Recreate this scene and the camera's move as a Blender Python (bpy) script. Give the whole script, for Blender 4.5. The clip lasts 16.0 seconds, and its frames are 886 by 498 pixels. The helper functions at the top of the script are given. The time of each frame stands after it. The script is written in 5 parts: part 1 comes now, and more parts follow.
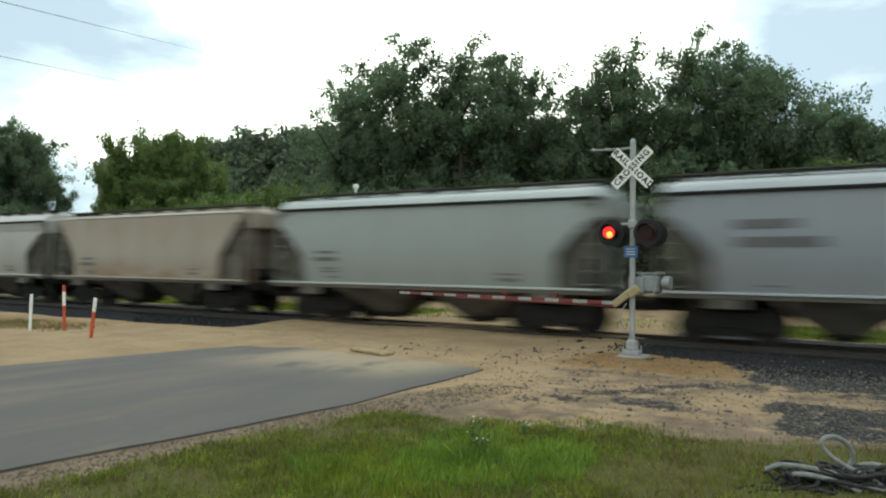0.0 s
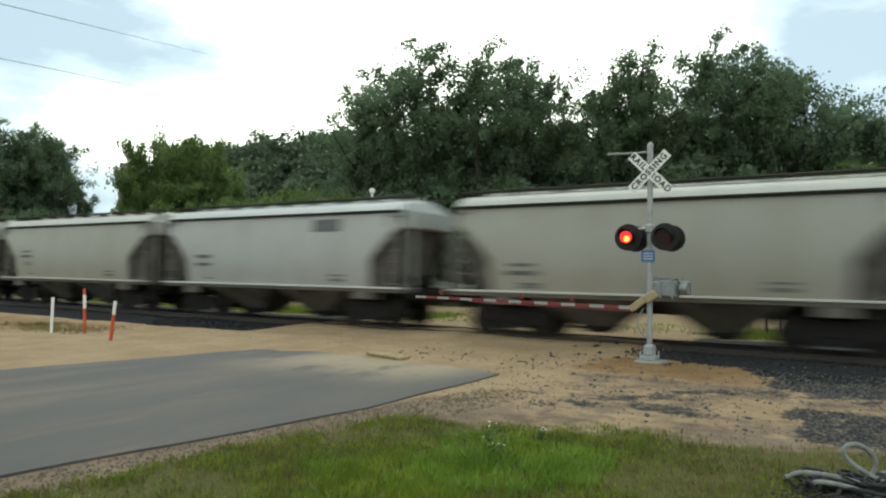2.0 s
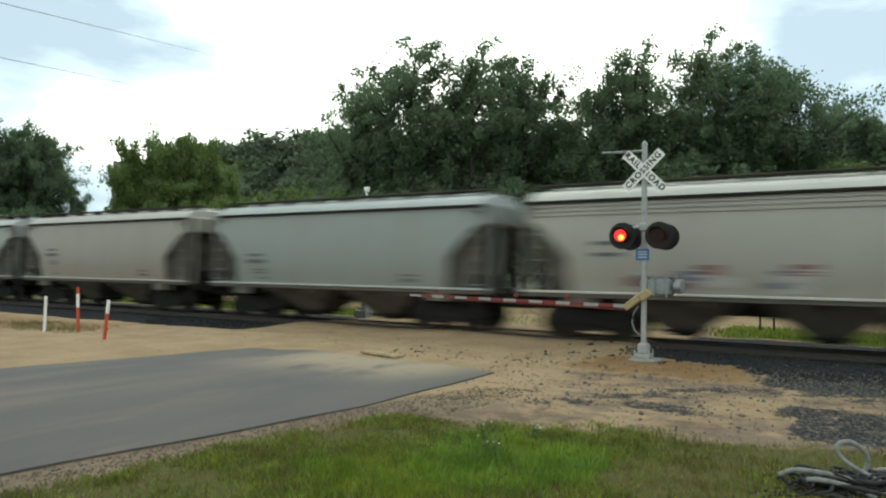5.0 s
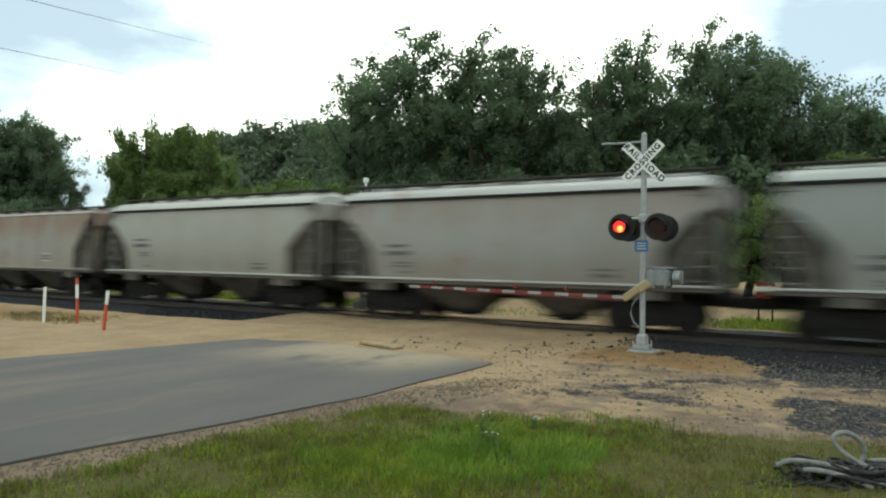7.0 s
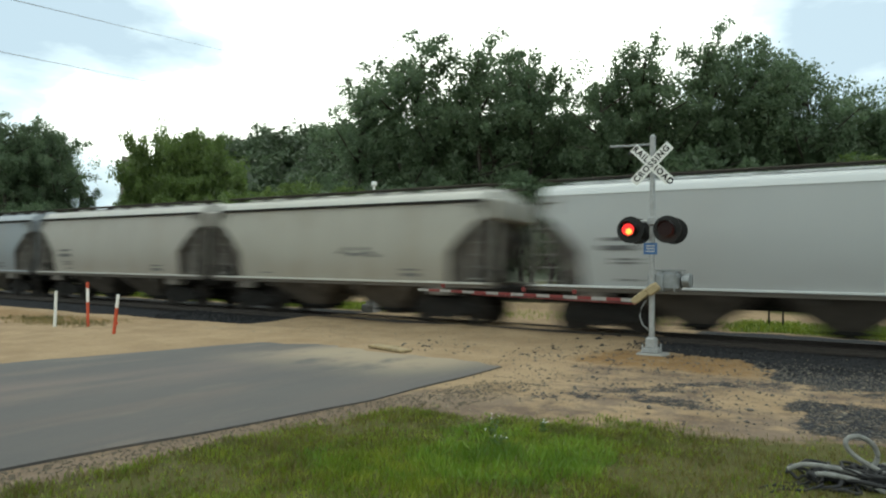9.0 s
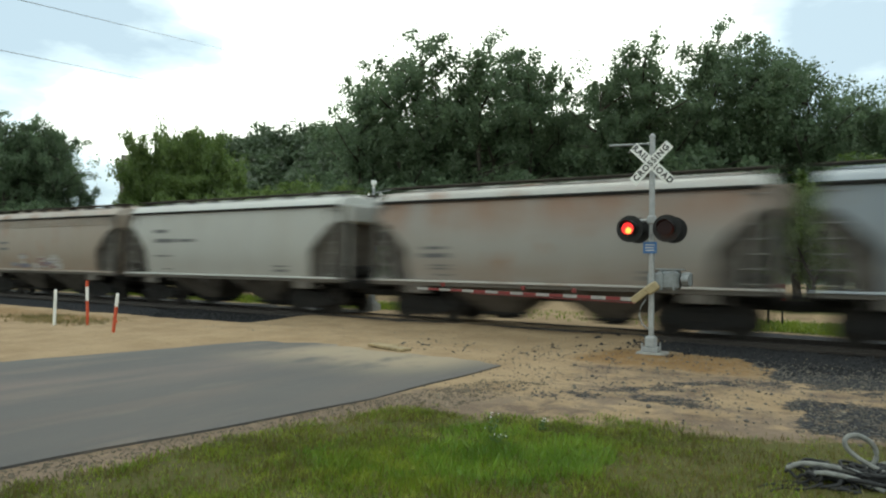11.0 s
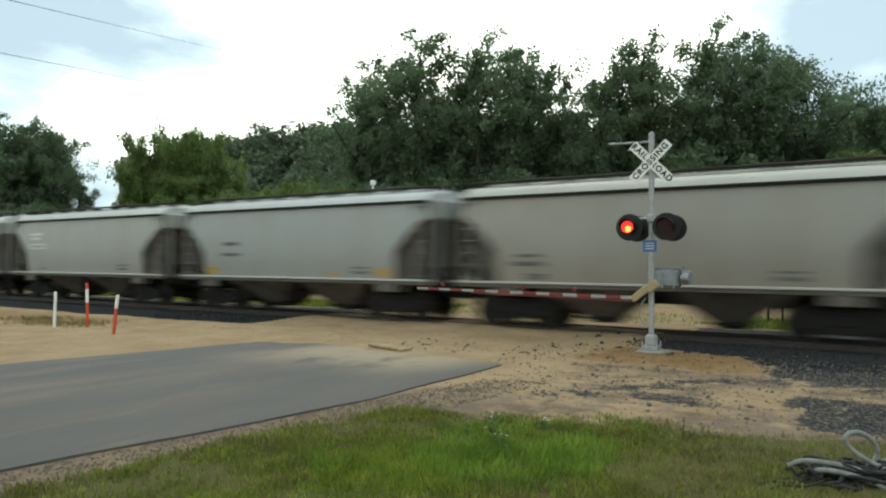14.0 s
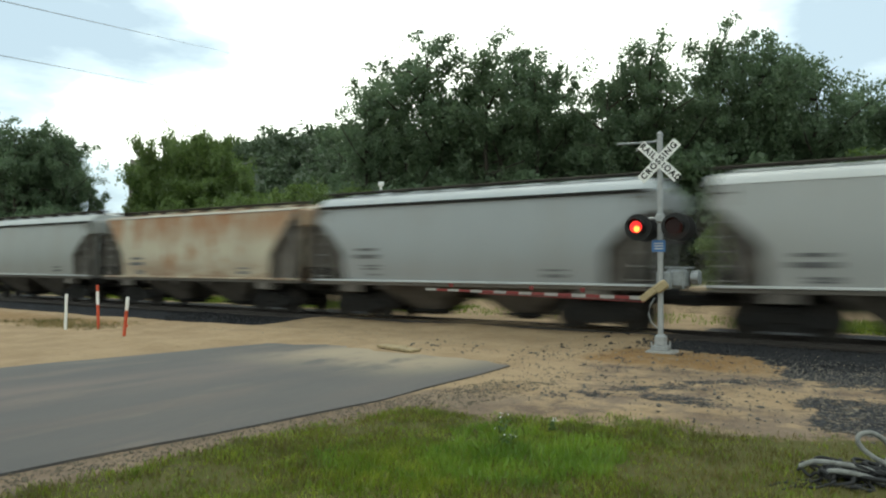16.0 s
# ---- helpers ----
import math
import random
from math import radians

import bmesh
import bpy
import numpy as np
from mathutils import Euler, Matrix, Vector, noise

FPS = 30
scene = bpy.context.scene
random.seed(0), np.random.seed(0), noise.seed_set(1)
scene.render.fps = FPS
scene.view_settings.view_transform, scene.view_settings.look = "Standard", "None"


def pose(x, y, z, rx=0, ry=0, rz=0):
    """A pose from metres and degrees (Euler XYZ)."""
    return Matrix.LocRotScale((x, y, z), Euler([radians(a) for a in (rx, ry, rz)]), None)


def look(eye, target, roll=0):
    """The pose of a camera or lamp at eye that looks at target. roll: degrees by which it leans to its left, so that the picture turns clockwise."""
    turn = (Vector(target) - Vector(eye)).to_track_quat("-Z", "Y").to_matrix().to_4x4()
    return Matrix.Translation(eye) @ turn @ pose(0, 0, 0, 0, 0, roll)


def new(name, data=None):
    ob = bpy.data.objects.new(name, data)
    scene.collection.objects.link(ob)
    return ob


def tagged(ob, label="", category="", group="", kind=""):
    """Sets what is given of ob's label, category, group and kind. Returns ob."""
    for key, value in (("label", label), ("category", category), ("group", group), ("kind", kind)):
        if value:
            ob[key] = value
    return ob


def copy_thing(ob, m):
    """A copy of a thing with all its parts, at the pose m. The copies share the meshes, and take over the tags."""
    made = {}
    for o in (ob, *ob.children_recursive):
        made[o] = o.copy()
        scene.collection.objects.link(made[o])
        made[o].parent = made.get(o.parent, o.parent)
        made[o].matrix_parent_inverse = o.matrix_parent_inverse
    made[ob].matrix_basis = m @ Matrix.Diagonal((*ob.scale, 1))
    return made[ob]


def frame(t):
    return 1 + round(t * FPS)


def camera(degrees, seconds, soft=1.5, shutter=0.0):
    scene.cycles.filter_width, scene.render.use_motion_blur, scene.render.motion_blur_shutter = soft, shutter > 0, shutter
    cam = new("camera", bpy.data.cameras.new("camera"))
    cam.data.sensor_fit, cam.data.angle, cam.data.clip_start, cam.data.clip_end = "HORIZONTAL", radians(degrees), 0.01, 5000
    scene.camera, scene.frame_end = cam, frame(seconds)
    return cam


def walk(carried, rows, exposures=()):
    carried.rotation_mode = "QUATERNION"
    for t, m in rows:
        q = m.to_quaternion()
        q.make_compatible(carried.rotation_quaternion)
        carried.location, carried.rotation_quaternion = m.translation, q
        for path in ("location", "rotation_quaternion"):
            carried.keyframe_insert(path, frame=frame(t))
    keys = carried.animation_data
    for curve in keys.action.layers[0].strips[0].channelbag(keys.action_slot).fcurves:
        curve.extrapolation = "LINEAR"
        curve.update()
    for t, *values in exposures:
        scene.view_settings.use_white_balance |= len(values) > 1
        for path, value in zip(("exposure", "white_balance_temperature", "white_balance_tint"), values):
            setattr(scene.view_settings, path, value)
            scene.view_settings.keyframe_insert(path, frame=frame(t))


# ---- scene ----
# ---------------------------------------------------------------- camera
EYE = (0.0, 0.0, 1.85)
# seconds, yaw, pitch, roll of the hand-held camera
PATH = [
    (0, -1.74, 1.94, 0.83),
    (0.5, -1.50, 2.16, 1.00),
    (1, -0.88, 2.19, 1.05),
    (1.5, -0.50, 2.29, 0.95),
    (2, -0.37, 2.28, 0.94),
    (2.5, -0.58, 2.34, 0.47),
    (3, -0.71, 2.18, 0.68),
    (3.5, -1.36, 2.05, 1.22),
    (4, -1.70, 2.45, 0.83),
    (4.5, -1.04, 2.02, 0.63),
    (5, -0.82, 2.16, 0.91),
    (7.5, -0.96, 1.32, 1.01),
    (8, -0.94, 1.47, 1.20),
    (8.5, -1.04, 1.50, 1.09),
    (9, -0.20, 1.67, 0.84),
    (11.5, -0.24, 1.56, 0.89),
    (12, -0.11, 1.58, 1.00),
    (12.5, 0.05, 1.42, 0.75),
    (13, -0.00, 1.55, 0.76),
    (13.5, -0.27, 1.56, 0.45),
    (14, -0.26, 1.54, 0.52),
    (14.5, 0.13, 1.55, 0.47),
    (15, 0.38, 1.67, 0.60),
    (15.5, 0.36, 1.61, 0.30),
    (16, 0.44, 1.62, 0.28),
]


def held(yaw, pitch, roll):
    return pose(*EYE) @ pose(0, 0, 0, 0, 0, yaw) @ pose(0, 0, 0, 90 + pitch) @ pose(0, 0, 0, 0, 0, roll)


cam = camera(67.0, 16.0, soft=2.15, shutter=0.9)
# stops, kelvin and tint stay the same throughout
walk(cam, [(t, held(y, p, r)) for t, y, p, r in PATH], [(0, 0.19, 6850, -1.5), (16, 0.19, 6850, -1.5)])

# ---------------------------------------------------------------- world and sun
SUN_EL, SUN_AZ = 50.0, 8.0


def sky_world():
    w = bpy.data.worlds.new("overcast_sky")
    scene.world = w
    w.use_nodes = True
    nt = w.node_tree
    nt.nodes.clear()
    N, L = nt.nodes.new, nt.links.new
    sky = N("ShaderNodeTexSky")
    sky.sky_type = "NISHITA"
    sky.sun_disc = False
    sky.sun_elevation, sky.sun_rotation = radians(SUN_EL), radians(SUN_AZ)
    dim = N("ShaderNodeVectorMath")
    dim.operation = "SCALE"
    dim.inputs["Scale"].default_value = 0.10
    L(sky.outputs[0], dim.inputs[0])
    tc = N("ShaderNodeTexCoord")
    mp = N("ShaderNodeMapping")
    mp.inputs["Scale"].default_value = (1.0, 1.0, 2.6)
    mp.inputs["Location"].default_value = SKY_SHIFT
    L(tc.outputs["Generated"], mp.inputs["Vector"])
    n1 = N("ShaderNodeTexNoise")
    n1.inputs["Scale"].default_value = 2.6
    n1.inputs["Detail"].default_value = 6.0
    n1.inputs["Roughness"].default_value = 0.55
    L(mp.outputs[0], n1.inputs["Vector"])
    ramp = N("ShaderNodeValToRGB")
    ramp.color_ramp.elements[0].position = 0.35
    ramp.color_ramp.elements[0].color = (0.36, 0.445, 0.55, 1)
    ramp.color_ramp.elements[1].position = 0.55
    ramp.color_ramp.elements[1].color = (1.30, 1.32, 1.28, 1)
    e = ramp.color_ramp.elements.new(0.45)
    e.color = (0.58, 0.68, 0.765, 1)
    # the cover is thickest and whitest ahead, thinner all round
    ahead = N("ShaderNodeVectorMath")
    ahead.operation = "DOT_PRODUCT"
    ahead.inputs[1].default_value = (-0.035, 0.939, 0.342)
    L(tc.outputs["Generated"], ahead.inputs[0])
    cover = N("ShaderNodeMapRange")
    cover.interpolation_type = "SMOOTHSTEP"
    for key, v in zip(("From Min", "From Max", "To Min", "To Max"), (0.845, 0.965, -0.03, 0.14)):
        cover.inputs[key].default_value = v
    L(ahead.outputs["Value"], cover.inputs["Value"])
    both = N("ShaderNodeMath")
    both.operation = "ADD"
    L(n1.outputs["Fac"], both.inputs[0])
    L(cover.outputs["Result"], both.inputs[1])
    # darker banks of cloud on both sides of it
    for way, lo, hi, deep in (((-0.73, 0.645, 0.23), 0.83, 0.985, -0.17), ((0.64, 0.68, 0.36), 0.84, 0.985, -0.17)):
        bank = N("ShaderNodeVectorMath")
        bank.operation = "DOT_PRODUCT"
        bank.inputs[1].default_value = way
        L(tc.outputs["Generated"], bank.inputs[0])
        fall = N("ShaderNodeMapRange")
        fall.interpolation_type = "SMOOTHSTEP"
        for key, v in zip(("From Min", "From Max", "To Min", "To Max"), (lo, hi, 0.0, deep)):
            fall.inputs[key].default_value = v
        L(bank.outputs["Value"], fall.inputs["Value"])
        more = N("ShaderNodeMath")
        more.operation = "ADD"
        L(both.outputs[0], more.inputs[0])
        L(fall.outputs["Result"], more.inputs[1])
        both = more
    L(both.outputs[0], ramp.inputs[0])
    mix = N("ShaderNodeMix")
    mix.data_type = "RGBA"
    mix.inputs["Factor"].default_value = 0.88
    L(dim.outputs[0], mix.inputs["A"])
    L(ramp.outputs[0], mix.inputs["B"])
    # the cloud is brighter round the hidden sun
    dot = N("ShaderNodeVectorMath")
    dot.operation = "DOT_PRODUCT"
    dot.inputs[1].default_value = (math.sin(radians(SUN_AZ)) * math.cos(radians(SUN_EL)), math.cos(radians(SUN_AZ)) * math.cos(radians(SUN_EL)), math.sin(radians(SUN_EL)))
    L(tc.outputs["Generated"], dot.inputs[0])
    glow = N("ShaderNodeMapRange")
    glow.interpolation_type = "SMOOTHSTEP"
    for key, v in zip(("From Min", "From Max", "To Min", "To Max"), (-0.5, 0.9, 1.42, 1.54)):
        glow.inputs[key].default_value = v
    L(dot.outputs["Value"], glow.inputs["Value"])
    bg = N("ShaderNodeBackground")
    L(glow.outputs["Result"], bg.inputs["Strength"])
    out = N("ShaderNodeOutputWorld")
    L(mix.outputs["Result"], bg.inputs["Color"])
    L(bg.outputs[0], out.inputs["Surface"])


SKY_SHIFT = (1.15, 0.35, 0.2)
sky_world()
sun = new("sun", bpy.data.lights.new("sun", "SUN"))
sun.data.energy, sun.data.angle, sun.data.color = 0.5, radians(25), (1.0, 0.96, 0.9)
sun.matrix_world = look((8, 70, 75), (0, 10, 0))

# ---------------------------------------------------------------- the railway's own axes: s along the train's way, n across it, away from the viewer
TURN = -31.5
TRACK = pose(0, 0, 0, 0, 0, TURN)
MID = 18.9          # n of the track's centre line
RAIL = 0.14         # top of the rails


def at(s, n, z=0.0, turn=0.0):
    return TRACK @ pose(s, n, z, 0, 0, turn)


# ---------------------------------------------------------------- materials
def nodes_of(name):
    m = bpy.data.materials.new(name)
    m.use_nodes = True
    nt = m.node_tree
    return m, nt, nt.nodes["Principled BSDF"]


def tex(nt, kind, scale, stretch=None, detail=5.0, rough=0.6, coord="Object"):
    tc = nt.nodes.new("ShaderNodeTexCoord")
    n = nt.nodes.new(kind)
    n.inputs["Scale"].default_value = scale
    if kind == "ShaderNodeTexNoise":
        n.inputs["Detail"].default_value = detail
        n.inputs["Roughness"].default_value = rough
    if stretch:
        mp = nt.nodes.new("ShaderNodeMapping")
        mp.inputs["Scale"].default_value = stretch
        nt.links.new(tc.outputs[coord], mp.inputs["Vector"])
        nt.links.new(mp.outputs[0], n.inputs["Vector"])
    else:
        nt.links.new(tc.outputs[coord], n.inputs["Vector"])
    return n.outputs["Fac"] if kind == "ShaderNodeTexNoise" else n.outputs[0]


def ramp(nt, src, lo, hi, a=0.0, b=1.0):
    r = nt.nodes.new("ShaderNodeMapRange")
    r.interpolation_type = "SMOOTHSTEP"
    for k, v in zip(("From Min", "From Max", "To Min", "To Max"), (lo, hi, a, b)):
        r.inputs[k].default_value = v
    nt.links.new(src, r.inputs["Value"])
    return r.outputs["Result"]


def blend(nt, fac, a, b, how="MIX"):
    m = nt.nodes.new("ShaderNodeMix")
    m.data_type, m.blend_type = "RGBA", how
    for key, v in (("Factor", fac), ("A", a), ("B", b)):
        if isinstance(v, tuple):
            m.inputs[key].default_value = (*v, 1.0)
        elif isinstance(v, float):
            m.inputs[key].default_value = v
        else:
            nt.links.new(v, m.inputs[key])
    return m.outputs["Result"]


def bump(nt, bsdf, src, strength, dist=0.02):
    b = nt.nodes.new("ShaderNodeBump")
    b.inputs["Strength"].default_value, b.inputs["Distance"].default_value = strength, dist
    nt.links.new(src, b.inputs["Height"])
    nt.links.new(b.outputs[0], bsdf.inputs["Normal"])


def plain(name, colour, rough=0.6, metal=0.0, var=0.25, scale=6.0, bumpy=0.15, glow=None, power=0.0, spec=0.5):
    """A painted or worn surface with two scales of variation."""
    m, nt, b = nodes_of(name)
    f = ramp(nt, tex(nt, "ShaderNodeTexNoise", scale), 0.35, 0.7)
    dark = tuple(c * (1 - var) for c in colour)
    c = blend(nt, f, colour, dark)
    g = ramp(nt, tex(nt, "ShaderNodeTexNoise", scale * 9), 0.5, 0.75, 0.0, 0.5)
    c = blend(nt, g, c, tuple(x * (1 - var * 0.8) for x in colour))
    nt.links.new(c, b.inputs["Base Color"])
    b.inputs["Roughness"].default_value, b.inputs["Metallic"].default_value = rough, metal
    b.inputs["Specular IOR Level"].default_value = spec
    if bumpy:
        bump(nt, b, tex(nt, "ShaderNodeTexNoise", scale * 12), bumpy, 0.004)
    if glow:
        b.inputs["Emission Color"].default_value = (*glow, 1)
        b.inputs["Emission Strength"].default_value = power
    return m


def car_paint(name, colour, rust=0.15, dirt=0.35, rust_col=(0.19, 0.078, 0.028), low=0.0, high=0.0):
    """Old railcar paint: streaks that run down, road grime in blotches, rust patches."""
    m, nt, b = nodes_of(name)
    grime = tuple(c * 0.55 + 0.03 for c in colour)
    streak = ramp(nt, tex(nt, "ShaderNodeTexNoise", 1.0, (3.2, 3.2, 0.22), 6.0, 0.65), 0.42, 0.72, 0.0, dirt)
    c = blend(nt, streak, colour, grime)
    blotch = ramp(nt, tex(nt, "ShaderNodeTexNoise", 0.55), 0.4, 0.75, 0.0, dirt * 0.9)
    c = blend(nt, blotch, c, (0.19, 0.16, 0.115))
    rusty = ramp(nt, tex(nt, "ShaderNodeTexNoise", 1.3, (1.0, 1.0, 0.55), 9.0, 0.7), 0.66 - 0.32 * rust, 0.78 - 0.28 * rust, 0.0, 0.85)
    c = blend(nt, rusty, c, rust_col)
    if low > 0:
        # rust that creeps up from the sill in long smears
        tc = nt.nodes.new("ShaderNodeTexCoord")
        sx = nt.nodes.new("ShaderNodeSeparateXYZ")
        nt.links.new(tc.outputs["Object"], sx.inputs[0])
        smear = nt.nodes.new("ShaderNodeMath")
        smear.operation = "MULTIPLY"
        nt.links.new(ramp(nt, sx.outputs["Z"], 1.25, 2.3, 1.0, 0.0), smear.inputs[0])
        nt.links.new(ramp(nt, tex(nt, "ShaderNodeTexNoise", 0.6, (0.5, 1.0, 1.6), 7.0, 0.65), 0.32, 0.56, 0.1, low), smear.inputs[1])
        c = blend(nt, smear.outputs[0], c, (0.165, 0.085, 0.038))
    if high > 0:
        # rust that runs down from the eave
        tc = nt.nodes.new("ShaderNodeTexCoord")
        sx = nt.nodes.new("ShaderNodeSeparateXYZ")
        nt.links.new(tc.outputs["Object"], sx.inputs[0])
        runs = nt.nodes.new("ShaderNodeMath")
        runs.operation = "MULTIPLY"
        nt.links.new(ramp(nt, sx.outputs["Z"], 2.35, 3.6), runs.inputs[0])
        nt.links.new(ramp(nt, tex(nt, "ShaderNodeTexNoise", 0.9, (0.9, 1.0, 0.3), 8.0, 0.7), 0.36, 0.62, 0.0, high), runs.inputs[1])
        c = blend(nt, runs.outputs[0], c, rust_col)
    nt.links.new(c, b.inputs["Base Color"])
    b.inputs["Roughness"].default_value = 0.5
    bump(nt, b, tex(nt, "ShaderNodeTexNoise", 5.0), 0.08, 0.02)
    return m


M_STEEL = plain("black_steel", (0.020, 0.019, 0.018), 0.85, 0.0, 0.4, 4.0, spec=0.15)
M_DARK = plain("grimy_underframe", (0.022, 0.020, 0.018), 0.9, 0.0, 0.4, 3.0, spec=0.12)
M_WHEEL = plain("wheel_steel", (0.026, 0.023, 0.020), 0.8, 0.0, 0.4, 8.0, spec=0.2)
M_GALV = plain("galvanised_steel", (0.234, 0.250, 0.257), 0.45, 0.35, 0.2, 10.0)
M_ALU = plain("silver_paint", (0.328, 0.335, 0.335), 0.5, 0.2, 0.18, 12.0)
M_WHITE = plain("white_sign_paint", (0.72, 0.72, 0.69), 0.45, 0.0, 0.1, 12.0)
M_BLACK = plain("black_paint", (0.011, 0.011, 0.011), 0.55, 0.0, 0.3, 9.0, spec=0.3)
M_RED = plain("red_reflective_paint", (0.172, 0.017, 0.016), 0.4, 0.0, 0.2, 12.0)
M_ORANGE = plain("orange_red_stake_paint", (0.484, 0.058, 0.016), 0.6, 0.0, 0.2, 14.0)
M_BLUE = plain("blue_sign_paint", (0.039, 0.133, 0.328), 0.5, 0.0, 0.15, 20.0)
M_RUBBER = plain("grey_cable_jacket", (0.215, 0.215, 0.200), 0.7, 0.0, 0.35, 14.0)
M_CABLE = plain("black_cable_jacket", (0.011, 0.011, 0.012), 0.75, 0.0, 0.3, 14.0)
M_RUNG = plain("worn_grey_paint", (0.187, 0.179, 0.164), 0.7, 0.0, 0.4, 6.0)
M_WIRE = plain("weathered_aluminium_wire", (0.16, 0.16, 0.165), 0.7)
# grime, with the shade of the recessed car ends put into the colour
M_END = plain("grimy_shaded_paint", (0.133, 0.117, 0.101), 0.85, 0.0, 0.45, 2.5)
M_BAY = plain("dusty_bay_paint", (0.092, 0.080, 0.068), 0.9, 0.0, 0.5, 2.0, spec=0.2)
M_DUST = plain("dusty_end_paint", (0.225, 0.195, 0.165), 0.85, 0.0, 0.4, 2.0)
M_LETTER = plain("faded_black_lettering", (0.101, 0.101, 0.105), 0.7, 0.0, 0.3, 5.0)
M_PALE = plain("white_lettering", (0.562, 0.562, 0.546), 0.6, 0.0, 0.2, 5.0)
M_YELLOW = plain("faded_yellow_paint", (0.429, 0.257, 0.047), 0.6, 0.0, 0.3, 6.0)
M_TAG_A = plain("faded_blue_spray", (0.12, 0.13, 0.19), 0.6, 0.0, 0.3, 3.0)
M_TAG_B = plain("faded_red_spray", (0.19, 0.10, 0.09), 0.6, 0.0, 0.3, 3.0)
M_TAG_C = plain("faded_white_spray", (0.36, 0.35, 0.33), 0.6, 0.0, 0.3, 3.0)
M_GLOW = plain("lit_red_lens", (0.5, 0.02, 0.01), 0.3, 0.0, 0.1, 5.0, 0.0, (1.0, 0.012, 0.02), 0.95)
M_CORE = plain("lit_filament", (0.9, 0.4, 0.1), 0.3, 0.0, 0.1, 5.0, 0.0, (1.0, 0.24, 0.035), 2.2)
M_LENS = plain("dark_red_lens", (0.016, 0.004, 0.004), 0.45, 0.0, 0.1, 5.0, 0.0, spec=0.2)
M_WOOD = plain("weathered_timber", (0.33, 0.25, 0.135), 0.85, 0.0, 0.4, 7.0)
M_TIE = plain("creosoted_timber", (0.024, 0.021, 0.018), 0.95, 0.0, 0.4, 7.0, spec=0.1)
M_RUSTRAIL = plain("rail_steel", (0.040, 0.032, 0.027), 0.7, 0.1, 0.3, 9.0)
M_CONC = plain("concrete", (0.281, 0.273, 0.257), 0.85, 0.0, 0.25, 8.0)


def leaf_material(name, a, b_, through_light=0.25, patch=0.35):
    m, nt, b = nodes_of(name)
    g = nt.nodes.new("ShaderNodeNewGeometry")
    c = blend(nt, g.outputs["Random Per Island"], a, b_)
    f = ramp(nt, tex(nt, "ShaderNodeTexNoise", patch), 0.35, 0.65)
    c = blend(nt, f, c, tuple(x * 0.72 for x in a))
    nt.links.new(c, b.inputs["Base Color"])
    b.inputs["Roughness"].default_value = 0.42
    b.inputs["Specular IOR Level"].default_value = 0.6
    tr = nt.nodes.new("ShaderNodeBsdfTranslucent")
    nt.links.new(c, tr.inputs["Color"])
    mx = nt.nodes.new("ShaderNodeMixShader")
    mx.inputs[0].default_value = through_light
    nt.links.new(b.outputs[0], mx.inputs[1])
    nt.links.new(tr.outputs[0], mx.inputs[2])
    nt.links.new(mx.outputs[0], nt.nodes["Material Output"].inputs["Surface"])
    return m


M_LEAF = leaf_material("cottonwood_leaves", (0.126, 0.192, 0.102), (0.176, 0.238, 0.134), 0.58)
M_LEAF2 = leaf_material("willow_leaves", (0.125, 0.195, 0.045), (0.17, 0.235, 0.07), 0.52)
M_FAR = leaf_material("far_wood_leaves", (0.080, 0.122, 0.060), (0.108, 0.152, 0.082), 0.40, 0.10)
M_GRASS = leaf_material("grass_blades", (0.165, 0.250, 0.020), (0.31, 0.33, 0.046), 0.38, 2.4)
M_LUSH = leaf_material("lush_grass_blades", (0.14, 0.255, 0.026), (0.25, 0.345, 0.046), 0.40, 1.4)
M_WEED = leaf_material("weed_leaves", (0.07, 0.14, 0.025), (0.11, 0.19, 0.04), 0.35, 2.0)
M_DRY = leaf_material("dry_grass_blades", (0.125, 0.112, 0.030), (0.190, 0.150, 0.046), 0.3)
M_BARK = plain("grey_brown_bark", (0.058, 0.048, 0.037), 0.9, 0.0, 0.4, 3.0, 0.5)


